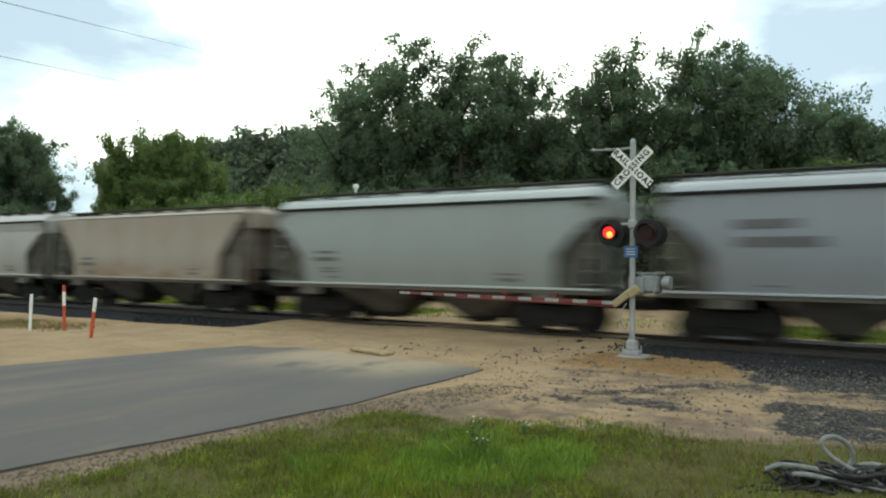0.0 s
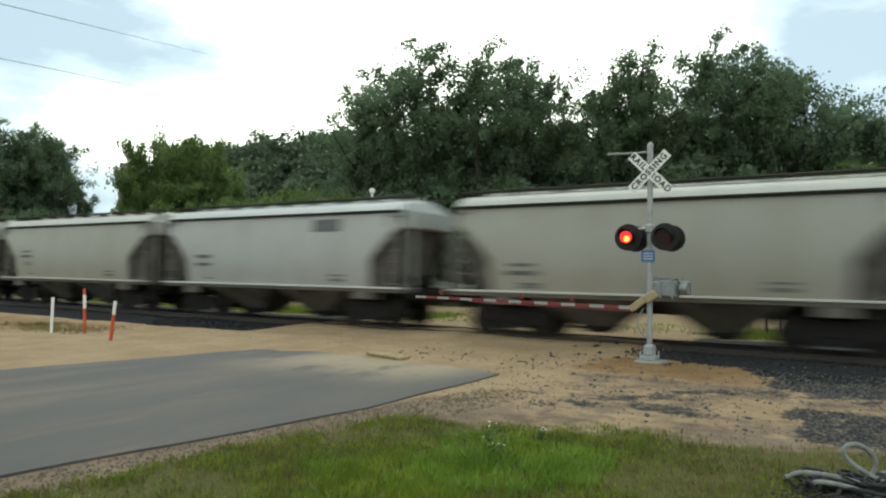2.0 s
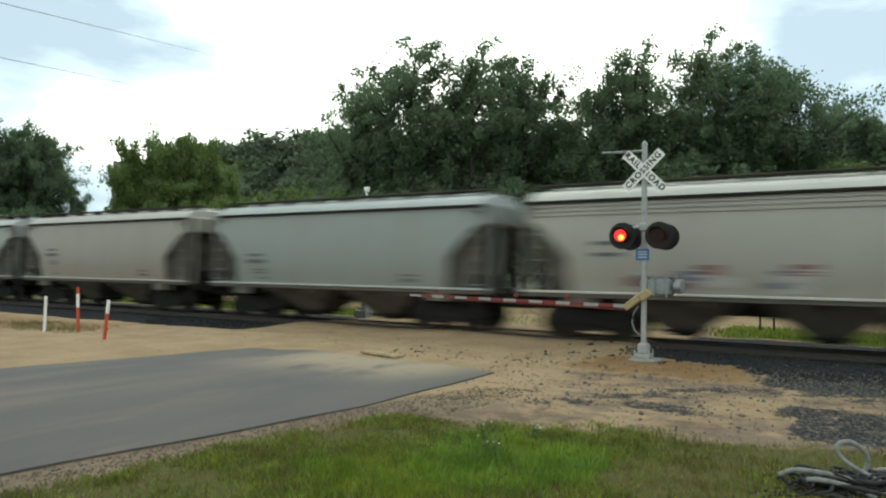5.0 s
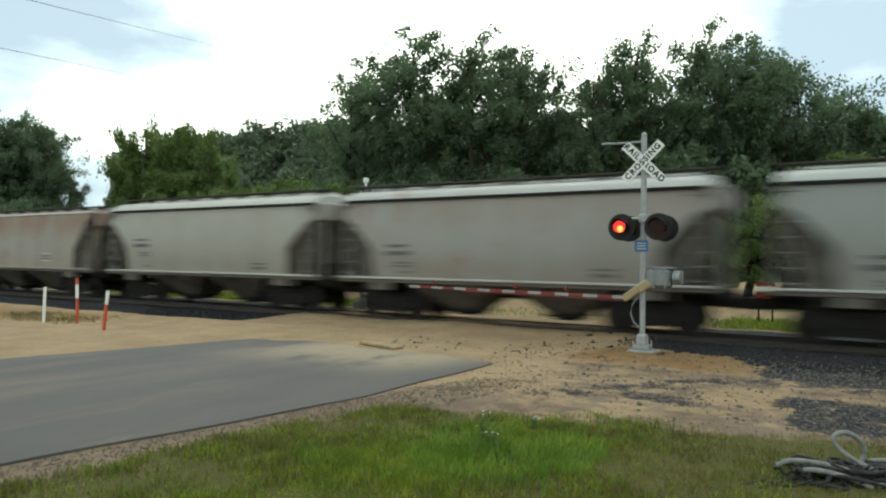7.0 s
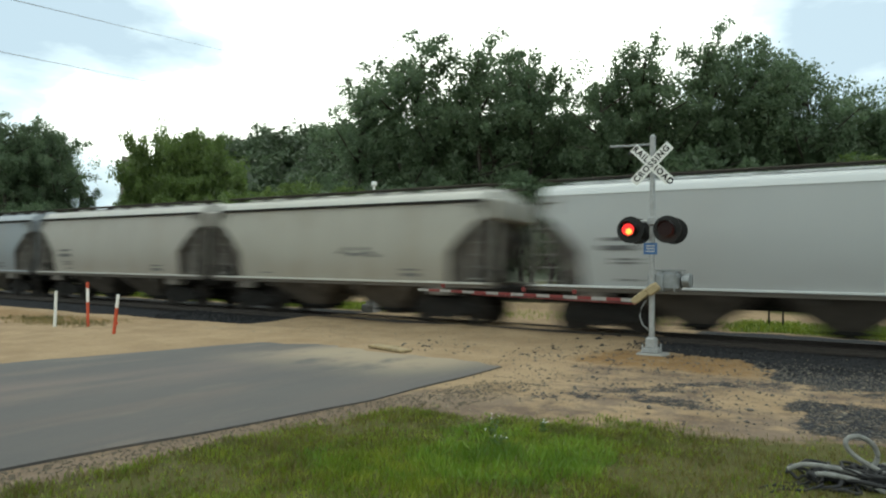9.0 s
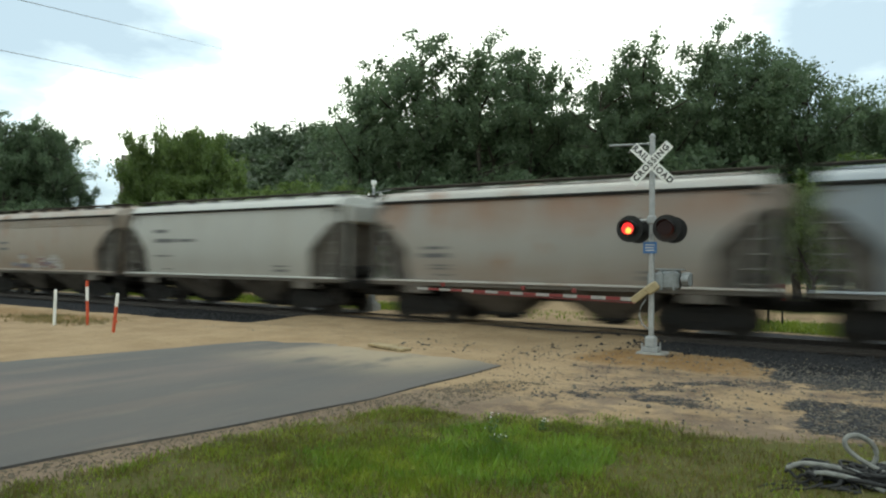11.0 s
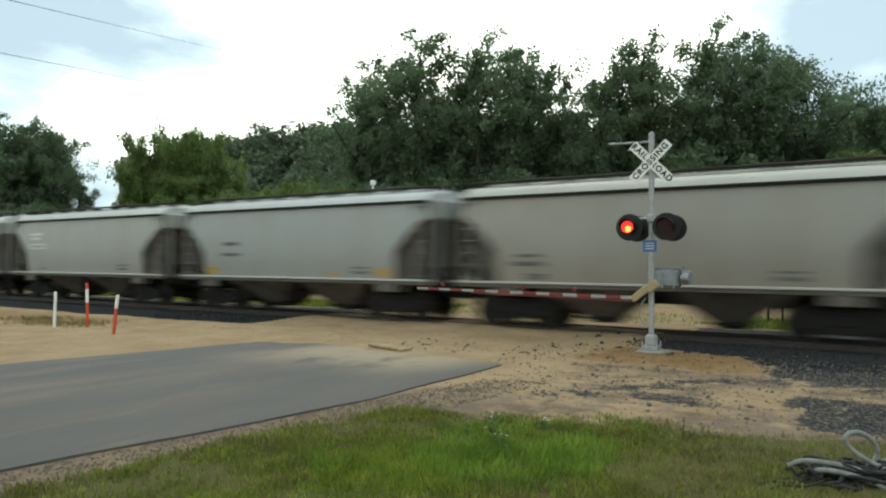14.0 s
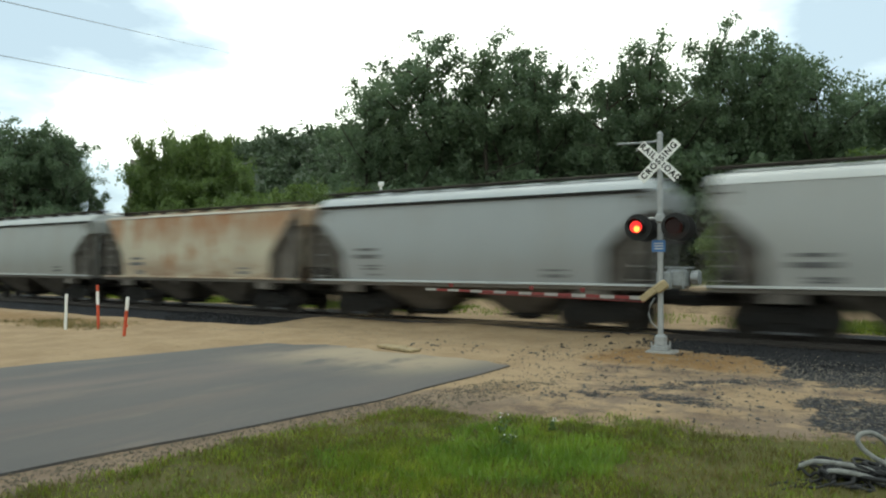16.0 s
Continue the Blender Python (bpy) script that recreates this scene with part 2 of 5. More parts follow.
def ground_material():
    m, nt, b = nodes_of("sandy_ground")
    at_ = nt.nodes.new("ShaderNodeAttribute")
    at_.attribute_name = "zone"
    sp = nt.nodes.new("ShaderNodeSeparateColor")
    nt.links.new(at_.outputs["Color"], sp.inputs[0])
    big = tex(nt, "ShaderNodeTexNoise", 0.9, None, 6.0)
    fine = tex(nt, "ShaderNodeTexNoise", 14.0, None, 6.0, 0.7)
    speck = tex(nt, "ShaderNodeTexNoise", 45.0, None, 3.0, 0.8)
    sand = blend(nt, ramp(nt, big, 0.35, 0.7), (0.322, 0.230, 0.139), (0.248, 0.171, 0.100))
    sand = blend(nt, ramp(nt, fine, 0.45, 0.8, 0.0, 0.6), sand, (0.164, 0.125, 0.082))
    sand = blend(nt, ramp(nt, speck, 0.60, 0.72, 0.0, 0.5), sand, (0.109, 0.094, 0.078))
    oran = blend(nt, ramp(nt, fine, 0.4, 0.75), (0.215, 0.124, 0.052), (0.150, 0.086, 0.038))
    grain = tex(nt, "ShaderNodeTexNoise", 5.0, None, 8.0, 0.75)

    def crumbled(share, soft=0.22):
        """A zone's share, broken up into grains and small patches along its rim."""
        off = nt.nodes.new("ShaderNodeMath")
        off.operation = "ADD"
        nt.links.new(share, off.inputs[0])
        nt.links.new(ramp(nt, grain, 0.25, 0.75, -0.42, 0.42), off.inputs[1])
        return ramp(nt, off.outputs[0], 0.5 - soft, 0.5 + soft)
    c = blend(nt, crumbled(sp.outputs["Blue"], 0.45), sand, oran)
    dirt = blend(nt, ramp(nt, big, 0.35, 0.7), (0.186, 0.136, 0.098), (0.118, 0.083, 0.060))
    dirt = blend(nt, ramp(nt, fine, 0.45, 0.8, 0.0, 0.7), dirt, (0.078, 0.062, 0.048))
    c = blend(nt, crumbled(at_.outputs["Alpha"], 0.4), c, dirt)
    stone = tex(nt, "ShaderNodeTexVoronoi", 22.0)
    ball = blend(nt, ramp(nt, stone, 0.0, 0.75), (0.062, 0.064, 0.070), (0.014, 0.014, 0.016))
    c = blend(nt, crumbled(sp.outputs["Green"]), c, ball)
    soil = blend(nt, ramp(nt, fine, 0.35, 0.7), (0.066, 0.074, 0.018), (0.088, 0.070, 0.029))
    c = blend(nt, crumbled(sp.outputs["Red"], 0.35), c, soil)
    nt.links.new(c, b.inputs["Base Color"])
    b.inputs["Roughness"].default_value = 0.95
    b.inputs["Specular IOR Level"].default_value = 0.15
    bump(nt, b, fine, 0.5, 0.03)
    return m


def asphalt_material():
    m, nt, b = nodes_of("worn_asphalt")
    big = tex(nt, "ShaderNodeTexNoise", 0.5, (1.0, 0.35, 1.0), 6.0)
    fine = tex(nt, "ShaderNodeTexNoise", 60.0, None, 4.0, 0.7)
    c = blend(nt, ramp(nt, big, 0.35, 0.7), (0.056, 0.052, 0.051), (0.072, 0.064, 0.060))
    c = blend(nt, ramp(nt, fine, 0.45, 0.75, 0.0, 0.6), c, (0.070, 0.070, 0.070))
    dust = ramp(nt, tex(nt, "ShaderNodeTexNoise", 1.1, (1.0, 0.3, 1.0), 7.0, 0.7), 0.52, 0.78, 0.0, 0.6)
    tint = ramp(nt, tex(nt, "ShaderNodeTexNoise", 0.8, (1.0, 0.12, 1.0), 4.0), 0.50, 0.68, 0.0, 0.55)
    c = blend(nt, tint, c, (0.108, 0.078, 0.066))
    c = blend(nt, dust, c, (0.152, 0.121, 0.092))
    # sand carried onto the end of the road
    tc = nt.nodes.new("ShaderNodeTexCoord")
    sx = nt.nodes.new("ShaderNodeSeparateXYZ")
    nt.links.new(tc.outputs["Object"], sx.inputs[0])
    # place across the road: 0 at its crown
    slant = nt.nodes.new("ShaderNodeVectorMath")
    slant.operation = "DOT_PRODUCT"
    slant.inputs[1].default_value = (1.0, -0.18, 0.0)
    nt.links.new(tc.outputs["Object"], slant.inputs[0])
    lane = nt.nodes.new("ShaderNodeMath")
    lane.operation = "ADD"
    lane.inputs[1].default_value = 1.62 + 9.2
    nt.links.new(slant.outputs["Value"], lane.inputs[0])

    def times(p, q):
        mul = nt.nodes.new("ShaderNodeMath")
        mul.operation = "MULTIPLY"
        nt.links.new(p, mul.inputs[0])
        nt.links.new(q, mul.inputs[1])
        return mul.outputs[0]
    streaky = ramp(nt, tex(nt, "ShaderNodeTexNoise", 1.0, (1.0, 0.16, 1.0), 6.0, 0.6), 0.32, 0.62)
    crown = times(ramp(nt, lane.outputs[0], -1.1, -0.2), ramp(nt, lane.outputs[0], 0.1, 1.3, 1.0, 0.0))
    c = blend(nt, times(times(crown, streaky), ramp(nt, sx.outputs["Y"], -30, 5, 0.4, 0.6)), c, (0.150, 0.105, 0.088))
    near_end = times(ramp(nt, sx.outputs["Y"], 8.2, 11.0), times(ramp(nt, lane.outputs[0], -2.4, -0.6), ramp(nt, lane.outputs[0], 1.8, 3.4, 1.0, 0.0)))
    sandy = ramp(nt, tex(nt, "ShaderNodeTexNoise", 0.7, (1.0, 0.5, 1.0), 6.0, 0.65), 0.32, 0.52)
    c = blend(nt, times(near_end, sandy), c, (0.25, 0.198, 0.132))
    nt.links.new(c, b.inputs["Base Color"])
    b.inputs["Roughness"].default_value = 0.8
    bump(nt, b, fine, 0.35, 0.006)
    return m


M_GROUND = ground_material()
M_ASPHALT = asphalt_material()
M_GRAVEL = plain("mixed_gravel", (0.150, 0.135, 0.118), 0.95, 0.0, 0.5, 9.0, spec=0.12)
# dark stone, made darker still by shade beside the train in its colour
M_STONE = plain("shaded_ballast_stone", (0.036, 0.036, 0.038), 0.95, 0.0, 0.5, 9.0, spec=0.12)


# ---------------------------------------------------------------- mesh helpers
def link(name, bm, material, parent=None, label="", smooth=False):
    me = bpy.data.meshes.new(name)
    bm.to_mesh(me)
    bm.free()
    for m in material if isinstance(material, (list, tuple)) else (material,):
        me.materials.append(m)
    if smooth:
        me.polygons.foreach_set("use_smooth", [True] * len(me.polygons))
        me.set_sharp_from_angle(angle=radians(28))
    ob = new(name, me)
    ob.parent = parent
    if label:
        ob["label"] = label
    return ob


def part(name, bm, material, parent, label="", smooth=False):
    return link(name, bm, material, parent, label, smooth)


def raw(name, verts, faces, material, parent=None, smooth=False):
    me = bpy.data.meshes.new(name)
    me.from_pydata([tuple(v) for v in verts], [], faces)
    me.materials.append(material)
    if smooth:
        me.polygons.foreach_set("use_smooth", [True] * len(me.polygons))
    ob = new(name, me)
    ob.parent = parent
    return ob


def quads(name, corners, material, parent=None):
    """One mesh from an array of separate four-cornered leaves, shape (k, 4, 3)."""
    k = len(corners)
    me = bpy.data.meshes.new(name)
    me.vertices.add(4 * k)
    me.vertices.foreach_set("co", np.asarray(corners, dtype=np.float32).ravel())
    me.loops.add(4 * k)
    me.loops.foreach_set("vertex_index", np.arange(4 * k, dtype=np.int32))
    me.polygons.add(k)
    me.polygons.foreach_set("loop_start", np.arange(0, 4 * k, 4, dtype=np.int32))
    me.materials.append(material)
    me.update(calc_edges=True)
    ob = new(name, me)
    ob.parent = parent
    return ob


def thing(name, m, label, category, group="", kind=""):
    ob = new(name)
    ob.empty_display_size = 0.2
    ob.matrix_basis = m
    return tagged(ob, label, category, group, kind)


def box(bm, size, loc, rot=(0, 0, 0), bevel=0.0, mat=0, taper=None):
    m = pose(*loc, *rot) @ Matrix.Diagonal((*size, 1))
    out = bmesh.ops.create_cube(bm, size=1.0, matrix=m)
    vs = out["verts"]
    fs = {f for v in vs for f in v.link_faces}
    for f in fs:
        f.material_index = mat
    if bevel:
        es = {e for v in vs for e in v.link_edges}
        out2 = bmesh.ops.bevel(bm, geom=list(es), offset=bevel, segments=1, affect="EDGES")
        for f in out2["faces"]:
            f.material_index = mat
    return bm


def tube(bm, a, b, r, seg=8, r2=None, mat=0):
    a, b = Vector(a), Vector(b)
    d = b - a
    m = Matrix.Translation((a + b) / 2) @ d.to_track_quat("Z", "Y").to_matrix().to_4x4()
    out = bmesh.ops.create_cone(bm, cap_ends=True, segments=seg, radius1=r, radius2=r if r2 is None else r2, depth=d.length, matrix=m)
    for f in {f for v in out["verts"] for f in v.link_faces}:
        f.material_index = mat
    return bm


def loft(bm, rings, cap=True, mat=0):
    """Skin closed rings of equal length."""
    rows = [[bm.verts.new(p) for p in r] for r in rings]
    k = len(rows[0])
    for r0, r1 in zip(rows, rows[1:]):
        for i in range(k):
            f = bm.faces.new((r0[i], r0[(i + 1) % k], r1[(i + 1) % k], r1[i]))
            f.material_index = mat
    if cap:
        bm.faces.new(rows[0][::-1]).material_index = mat
        bm.faces.new(rows[-1]).material_index = mat
    return bm


def pipe(bm, pts, r, seg=8, mat=0):
    """A bent pipe through points."""
    pts = [Vector(p) for p in pts]
    rings = []
    up = Vector((0, 0, 1))
    for i, p in enumerate(pts):
        d = (pts[min(i + 1, len(pts) - 1)] - pts[max(i - 1, 0)]).normalized()
        side = d.cross(up)
        if side.length < 0.05:
            side = d.cross(Vector((0, 1, 0)))
        side.normalize()
        upv = side.cross(d).normalized()
        rr = r(i / (len(pts) - 1)) if callable(r) else r
        rings.append([p + side * math.cos(2 * math.pi * k / seg) * rr + upv * math.sin(2 * math.pi * k / seg) * rr for k in range(seg)])
    return loft(bm, rings, True, mat)


def B():
    return bmesh.new()



# ---------------------------------------------------------------- ground
def wob(x, y, f, seed=0.0):
    return noise.noise(Vector((x * f, y * f, seed)))


def step(x, a, b):
    u = min(1.0, max(0.0, (x - a) / (b - a)))
    return u * u * (3 - 2 * u)


def across(s, n):
    """The road runs at a slant to the track: s as seen from it."""
    return s - 0.18 * (n - 9.0)


def ground_height(s, n):
    near = step(60 - abs(s), 0, 40) * step(60 - abs(n), 0, 40)
    z = near * (0.05 * wob(s, n, 0.35) + 0.02 * wob(s, n, 1.7, 3.0) + 0.008 * wob(s, n, 6.0, 7.0))
    r = across(s, n)
    on_road = step(r, -13.4, -12.75) * (1 - step(r, -5.3, -4.7)) * (1 - step(n, 11.5, 12.6))
    z = z * (1 - on_road) - 0.012 * on_road
    cross = step(s, -17.5, -16.2) * (1 - step(s, -5.0, -3.9))
    bed = step(n, 15.0, 17.6) * (1 - step(n, 20.2, 23.0))
    # the crossing is filled to the rails; beside it the bed lies lower behind a shoulder
    z += bed * (0.085 * cross - 0.025 * (1 - cross))
    ditch = step(-16.4 - s, 0.0, 0.8) * step(n, 14.25, 15.1) * (1 - step(n, 16.6, 17.7))
    z -= 0.36 * ditch
    z += 0.05 * step(-16.0 - s, 0.0, 1.5) * step(n, 12.6, 13.9) * (1 - step(n, 14.1, 14.8)) * (1 + 0.8 * wob(s, n, 0.7, 12.0))
    sill = step(s, -22, -14) * (1 - step(s, -13.6, -12.8)) * step(n, 8.0, 10.0) * (1 - step(n, 14.0, 15.6))
    z += 0.05 * sill * (1 + wob(s, n, 0.8, 9.0))
    return z


def zone(s, n):
    """Shares of grass, ballast and orange sand."""
    w1, w2 = wob(s, n, 0.6, 1.0), wob(s, n, 2.2, 2.0)
    r = across(s, n)
    grass = step(r + 0.3 * w1 + 0.2 * w2, -5.0, -4.5) * (1 - step(n + 0.4 * w1 + 0.25 * w2 - 0.27 * (s + 4.6), 6.95, 7.7))
    grass = max(grass, step(n + 0.8 * w1, 22.6, 23.4) * (1 - step(n + 0.6 * w1, 27.0, 28.0) * (1 - step(n + w1, 33.0, 35.0))) * (1 - 0.9 * step(s, -15.6, -14.8) * (1 - step(s, -3.8, -3.0))))
    grass = max(grass, step(-s, 24, 30) * (1 - step(n, 11, 13)) * 0.8)
    grass = max(grass, 0.25 * step(-s + w1, 18, 20.5) * step(n + w2, 10.6, 11.4) * (1 - step(n + w2, 12.2, 13.2)))
    cross = step(s + 0.3 * w2, -17.2, -16.4) * (1 - step(s + 0.5 * w1, -4.9, -3.6))
    near = 15.7 - 2.9 * step(s + 0.3 * w2, -2.1, -0.7) - 1.1 * step(-16.2 - s, 0.0, 0.8)
    bed = step(n + 0.35 * w1 + 0.2 * w2, near - 0.35, near + 0.35) * (1 - step(n + 0.4 * w1, 22.2, 22.9))
    ballast = bed * (1 - cross)
    # spilt ballast beside the verge, and a streak of it that curves from the road's edge to the bed
    ballast = max(ballast, (0.85 + 0.6 * w2) * step(s + 0.35 * w1 + 0.2 * w2, -0.75, -0.35) * step(n + 0.3 * w1, 8.6, 9.1) * (1 - step(n + 0.5 * w2, 10.9, 11.6)))
    track = 12.5 - 3.3 * step(-s, 1.0, 4.0)
    ballast = max(ballast, (0.55 + 0.9 * w2) * step(s + 0.4 * w1, -4.4, -3.4) * (1 - step(abs(n + 0.35 * w1 + 0.2 * w2 - track), 0.15, 0.7)))
    ballast = max(ballast, 0.6 * step(s + 0.5 * w2, -2.9, -2.4) * (1 - step(s + 0.5 * w2, -1.7, -1.2)) * step(n + 0.5 * w1, 9.2, 9.5) * (1 - step(n + 0.5 * w1, 10.0, 10.4)))
    ballast = max(ballast, 0.42 * step(wob(s, n, 3.4, 61.0) + 0.5 * w2, 0.2, 0.6) * step(s, -7, -5) * step(n, 9.0, 10.0))
    orange = step(s + 0.5 * w1, -5.4, -4.4) * (1 - step(s + 0.6 * w2, -2.2, -0.5)) * step(n + 0.3 * w2, 12.5, 13.4) * (1 - step(n, 15.2, 16.2)) * (0.85 + 0.5 * w2)
    orange = max(orange, 0.6 * step(-s, 18, 21) * step(n, 10.5, 11.5) * (1 - step(n, 13.0, 14.0)))
    orange = max(orange, 0.30 * step(w2, 0.1, 0.5) * step(s, -6, -4))
    dirt = step(s + 0.8 * w1 + 0.4 * w2, -5.4, -2.8) * (1 - step(n + 0.4 * w2, 12.6, 13.4)) * (0.68 + 0.4 * w1 + 0.6 * w2 + 0.5 * wob(s, n, 4.5, 62.0))
    dirt = max(dirt, (0.8 + 0.5 * w2) * step(s + 0.4 * w1, -2.4, -1.4) * step(n, 7.9, 8.2) * (1 - step(n + 0.3 * w1, 8.7, 9.3)))
    dirt *= 1 - 0.75 * step(s + 0.4 * w1, -2.2, -1.4) * step(n + 0.3 * w2, 9.6, 10.2) * (1 - step(n + 0.3 * w2, 11.2, 11.8))
    dirt = max(dirt, (0.85 + 0.3 * w2) * step(r, -5.8, -5.4) * (1 - step(r, -4.0, -3.4)) * (1 - step(n, 8.0, 10.0)))
    return grass, ballast * (1 - grass), orange, max(0.0, min(1.0, dirt))


def spaced(lo, hi, fine, far):
    """Even fine steps from lo to hi, then growing out to far."""
    mid = list(np.arange(lo, hi + 1e-6, fine))
    out, d, x = [], fine, hi
    while x < far:
        d *= 1.3
        x += d
        out.append(x)
    inn, d, x = [], fine, lo
    while x > -far:
        d *= 1.3
        x -= d
        inn.append(x)
    return inn[::-1] + mid + out


def build_ground():
    S, Nn = spaced(-24, 7, 0.22, 2500), spaced(1, 25, 0.2, 2500)
    verts = [(s, n, ground_height(s, n)) for n in Nn for s in S]
    k = len(S)
    faces = [(j * k + i, j * k + i + 1, (j + 1) * k + i + 1, (j + 1) * k + i) for j in range(len(Nn) - 1) for i in range(k - 1)]
    ob = raw("ground", verts, faces, M_GROUND, None, True)
    col = ob.data.color_attributes.new("zone", "FLOAT_COLOR", "POINT")
    col.data.foreach_set("color", np.array([zone(v[0], v[1]) for v in verts], dtype=np.float32).ravel())
    ob.matrix_basis = TRACK.copy()
    tagged(ob, "pale sandy ground with gravel, dirt and grassy patches", "ground", kind="structure")


def build_road(name, s0, s1, n0, n1, ragged, label):
    """A sheet of asphalt 4 cm thick with a crumbled edge."""
    ns = list(np.arange(n0, n1, 0.25)) + [n1]
    cols = 22
    rows = []
    bm = B()
    for n in ns:
        a = s0 + 0.10 * wob(0, n, 1.1, 4.0) + 0.05 * wob(0, n, 4.0, 5.0)
        b = s1 + 0.08 * wob(9, n, 0.6, 4.0) + 0.04 * wob(9, n, 4.0, 5.0)
        b -= 0.16 * max(0.0, n - 7.5)
        row = []
        for i in range(cols + 1):
            u = i / cols
            s = a + (b - a) * u
            nn = n
            if n == ns[-1]:
                nn = n + ragged * (wob(s, 0, 0.5, 8.0) + 0.4 * wob(s, 0, 2.0, 8.0)) - 0.9 * abs(u - 0.45) * ragged
            row.append(bm.verts.new((s + 0.18 * (nn - 9.0), nn, 0.012 + 0.045 * (1 - (2 * u - 1) ** 2) + 0.006 * wob(s, n, 0.8, 6.0))))
        rows.append(row)
    for r0, r1 in zip(rows, rows[1:]):
        for i in range(cols):
            bm.faces.new((r0[i], r0[i + 1], r1[i + 1], r1[i]))
    rim = [r[0] for r in rows] + rows[-1][1:] + [r[-1] for r in rows[-2::-1]] + rows[0][-2:0:-1]
    low = [bm.verts.new((v.co.x, v.co.y, v.co.z - 0.12)) for v in rim]
    for i in range(len(rim)):
        j = (i + 1) % len(rim)
        bm.faces.new((rim[j], rim[i], low[i], low[j]))
    bmesh.ops.recalc_face_normals(bm, faces=bm.faces)
    ob = link(name, bm, M_ASPHALT)
    ob.matrix_basis = TRACK.copy()
    tagged(ob, label, "road", kind="structure")


build_ground()
build_road("road", -12.65, -5.42, -30.0, 11.75, 0.7, "worn grey asphalt road that ends in sand")


# ---------------------------------------------------------------- track
def build_track():
    t = thing("railway_track", at(0, MID, 0), "rusty steel rails on dark timber ties in ballast", "railway track", kind="structure")
    for y in (-0.75, 0.75):
        bm = B()
        prof = [(-0.07, 0.0), (0.07, 0.0), (0.07, 0.015), (0.012, 0.035), (0.012, 0.115), (0.036, 0.125), (0.036, 0.15), (0.028, 0.158),
                (-0.028, 0.158), (-0.036, 0.15), (-0.036, 0.125), (-0.012, 0.115), (-0.012, 0.035), (-0.07, 0.015)]
        loft(bm, [[(x, y + a, RAIL - 0.158 + b) for a, b in prof] for x in (-400, -60, -20, 0, 20, 400)])
        part("rail", bm, M_RUSTRAIL, t)
    bm = B()
    box(bm, (0.22, 2.55, 0.17), (0, 0, RAIL - 0.158 - 0.08), bevel=0.012)
    first = part("tie", bm, M_TIE, t)
    for i in range(-95, 28):
        o = new("tie", first.data)
        o.parent = t
        o.location = (i * 0.52, 0.03 * math.sin(i * 7.3), 0.0)
        o.rotation_euler = (0, 0, 0.02 * math.sin(i * 3.1))
    first.location = (28 * 0.52, 0, 0)


build_track()


# ---------------------------------------------------------------- covered hopper cars
HALF = 5.70         # half of the roof's length
WHEEL_R = 0.457
EAVE = 3.78


def low_edge(x, style):
    """Height of the body's lower edge: upright behind the ladders, then slanting up to the end under the roof."""
    a = abs(x)
    if a <= 4.46:
        return 1.24
    top = 3.66 if style == "flat" else 3.22
    u = min(1.0, max(0.0, (a - 4.52) / (5.64 - 4.52)))
    return 2.22 + (top - 2.22) * (u if style == "flat" else 1 - (1 - u) ** 1.35)


def half_width(z, style):
    if style == "flat":
        return 1.50
    u = (z - 1.24) / (EAVE - 1.24)
    return 1.42 + 0.13 * math.sin(math.pi * min(1, max(0, u)) ** 0.9)


def body_mesh(style):
    bm = B()
    half = [1.1, 2.2, 3.2, 4.46, 4.52, 4.7, 4.95, 5.2, 5.45, HALF]
    xs = [-x for x in half[::-1]] + [0] + half
    rings = []
    for x in xs:
        zb = low_edge(x, style)
        zs = [zb + (EAVE - zb) * i / 7 for i in range(8)]
        shrink = 0.03 if abs(x) == HALF else 0.0
        left = [(x, -half_width(z, style) + shrink, z) for z in zs]
        right = [(x, half_width(z, style) - shrink, z) for z in zs[::-1]]
        rings.append(left + right)
    loft(bm, rings)
    bm.faces.ensure_lookup_table()
    # undersides at the ends take the darker paint, part grime, part painted shade
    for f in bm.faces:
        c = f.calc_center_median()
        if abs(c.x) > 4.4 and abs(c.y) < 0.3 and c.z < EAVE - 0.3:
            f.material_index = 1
    if style == "flat":
        # outside posts and panel seams of the older, flat-sided cars
        for x in (-3.4, -1.7, 0.0, 1.7, 3.4):
            for y in (-1.505, 1.505):
                box(bm, (0.05, 0.02, 2.5), (x, y, 2.45))
    else:
        for x in (-3.0, -0.02, 3.0):
            for sgn in (-1, 1):
                for i in range(6):
                    z0, z1 = 1.2 + i * 0.41, 1.2 + (i + 1) * 0.41
                    tube(bm, (x, sgn * half_width(z0, style), z0), (x, sgn * half_width(z1, style), z1), 0.009, 4)
    if style == "ribbed":
        for z in (3.38, 3.50, 3.62):
            for sgn in (-1, 1):
                box(bm, (2 * HALF - 0.1, 0.05, 0.035), (0, sgn * (half_width(z, style) + 0.015), z))
    bmesh.ops.recalc_face_normals(bm, faces=bm.faces)
    return bm


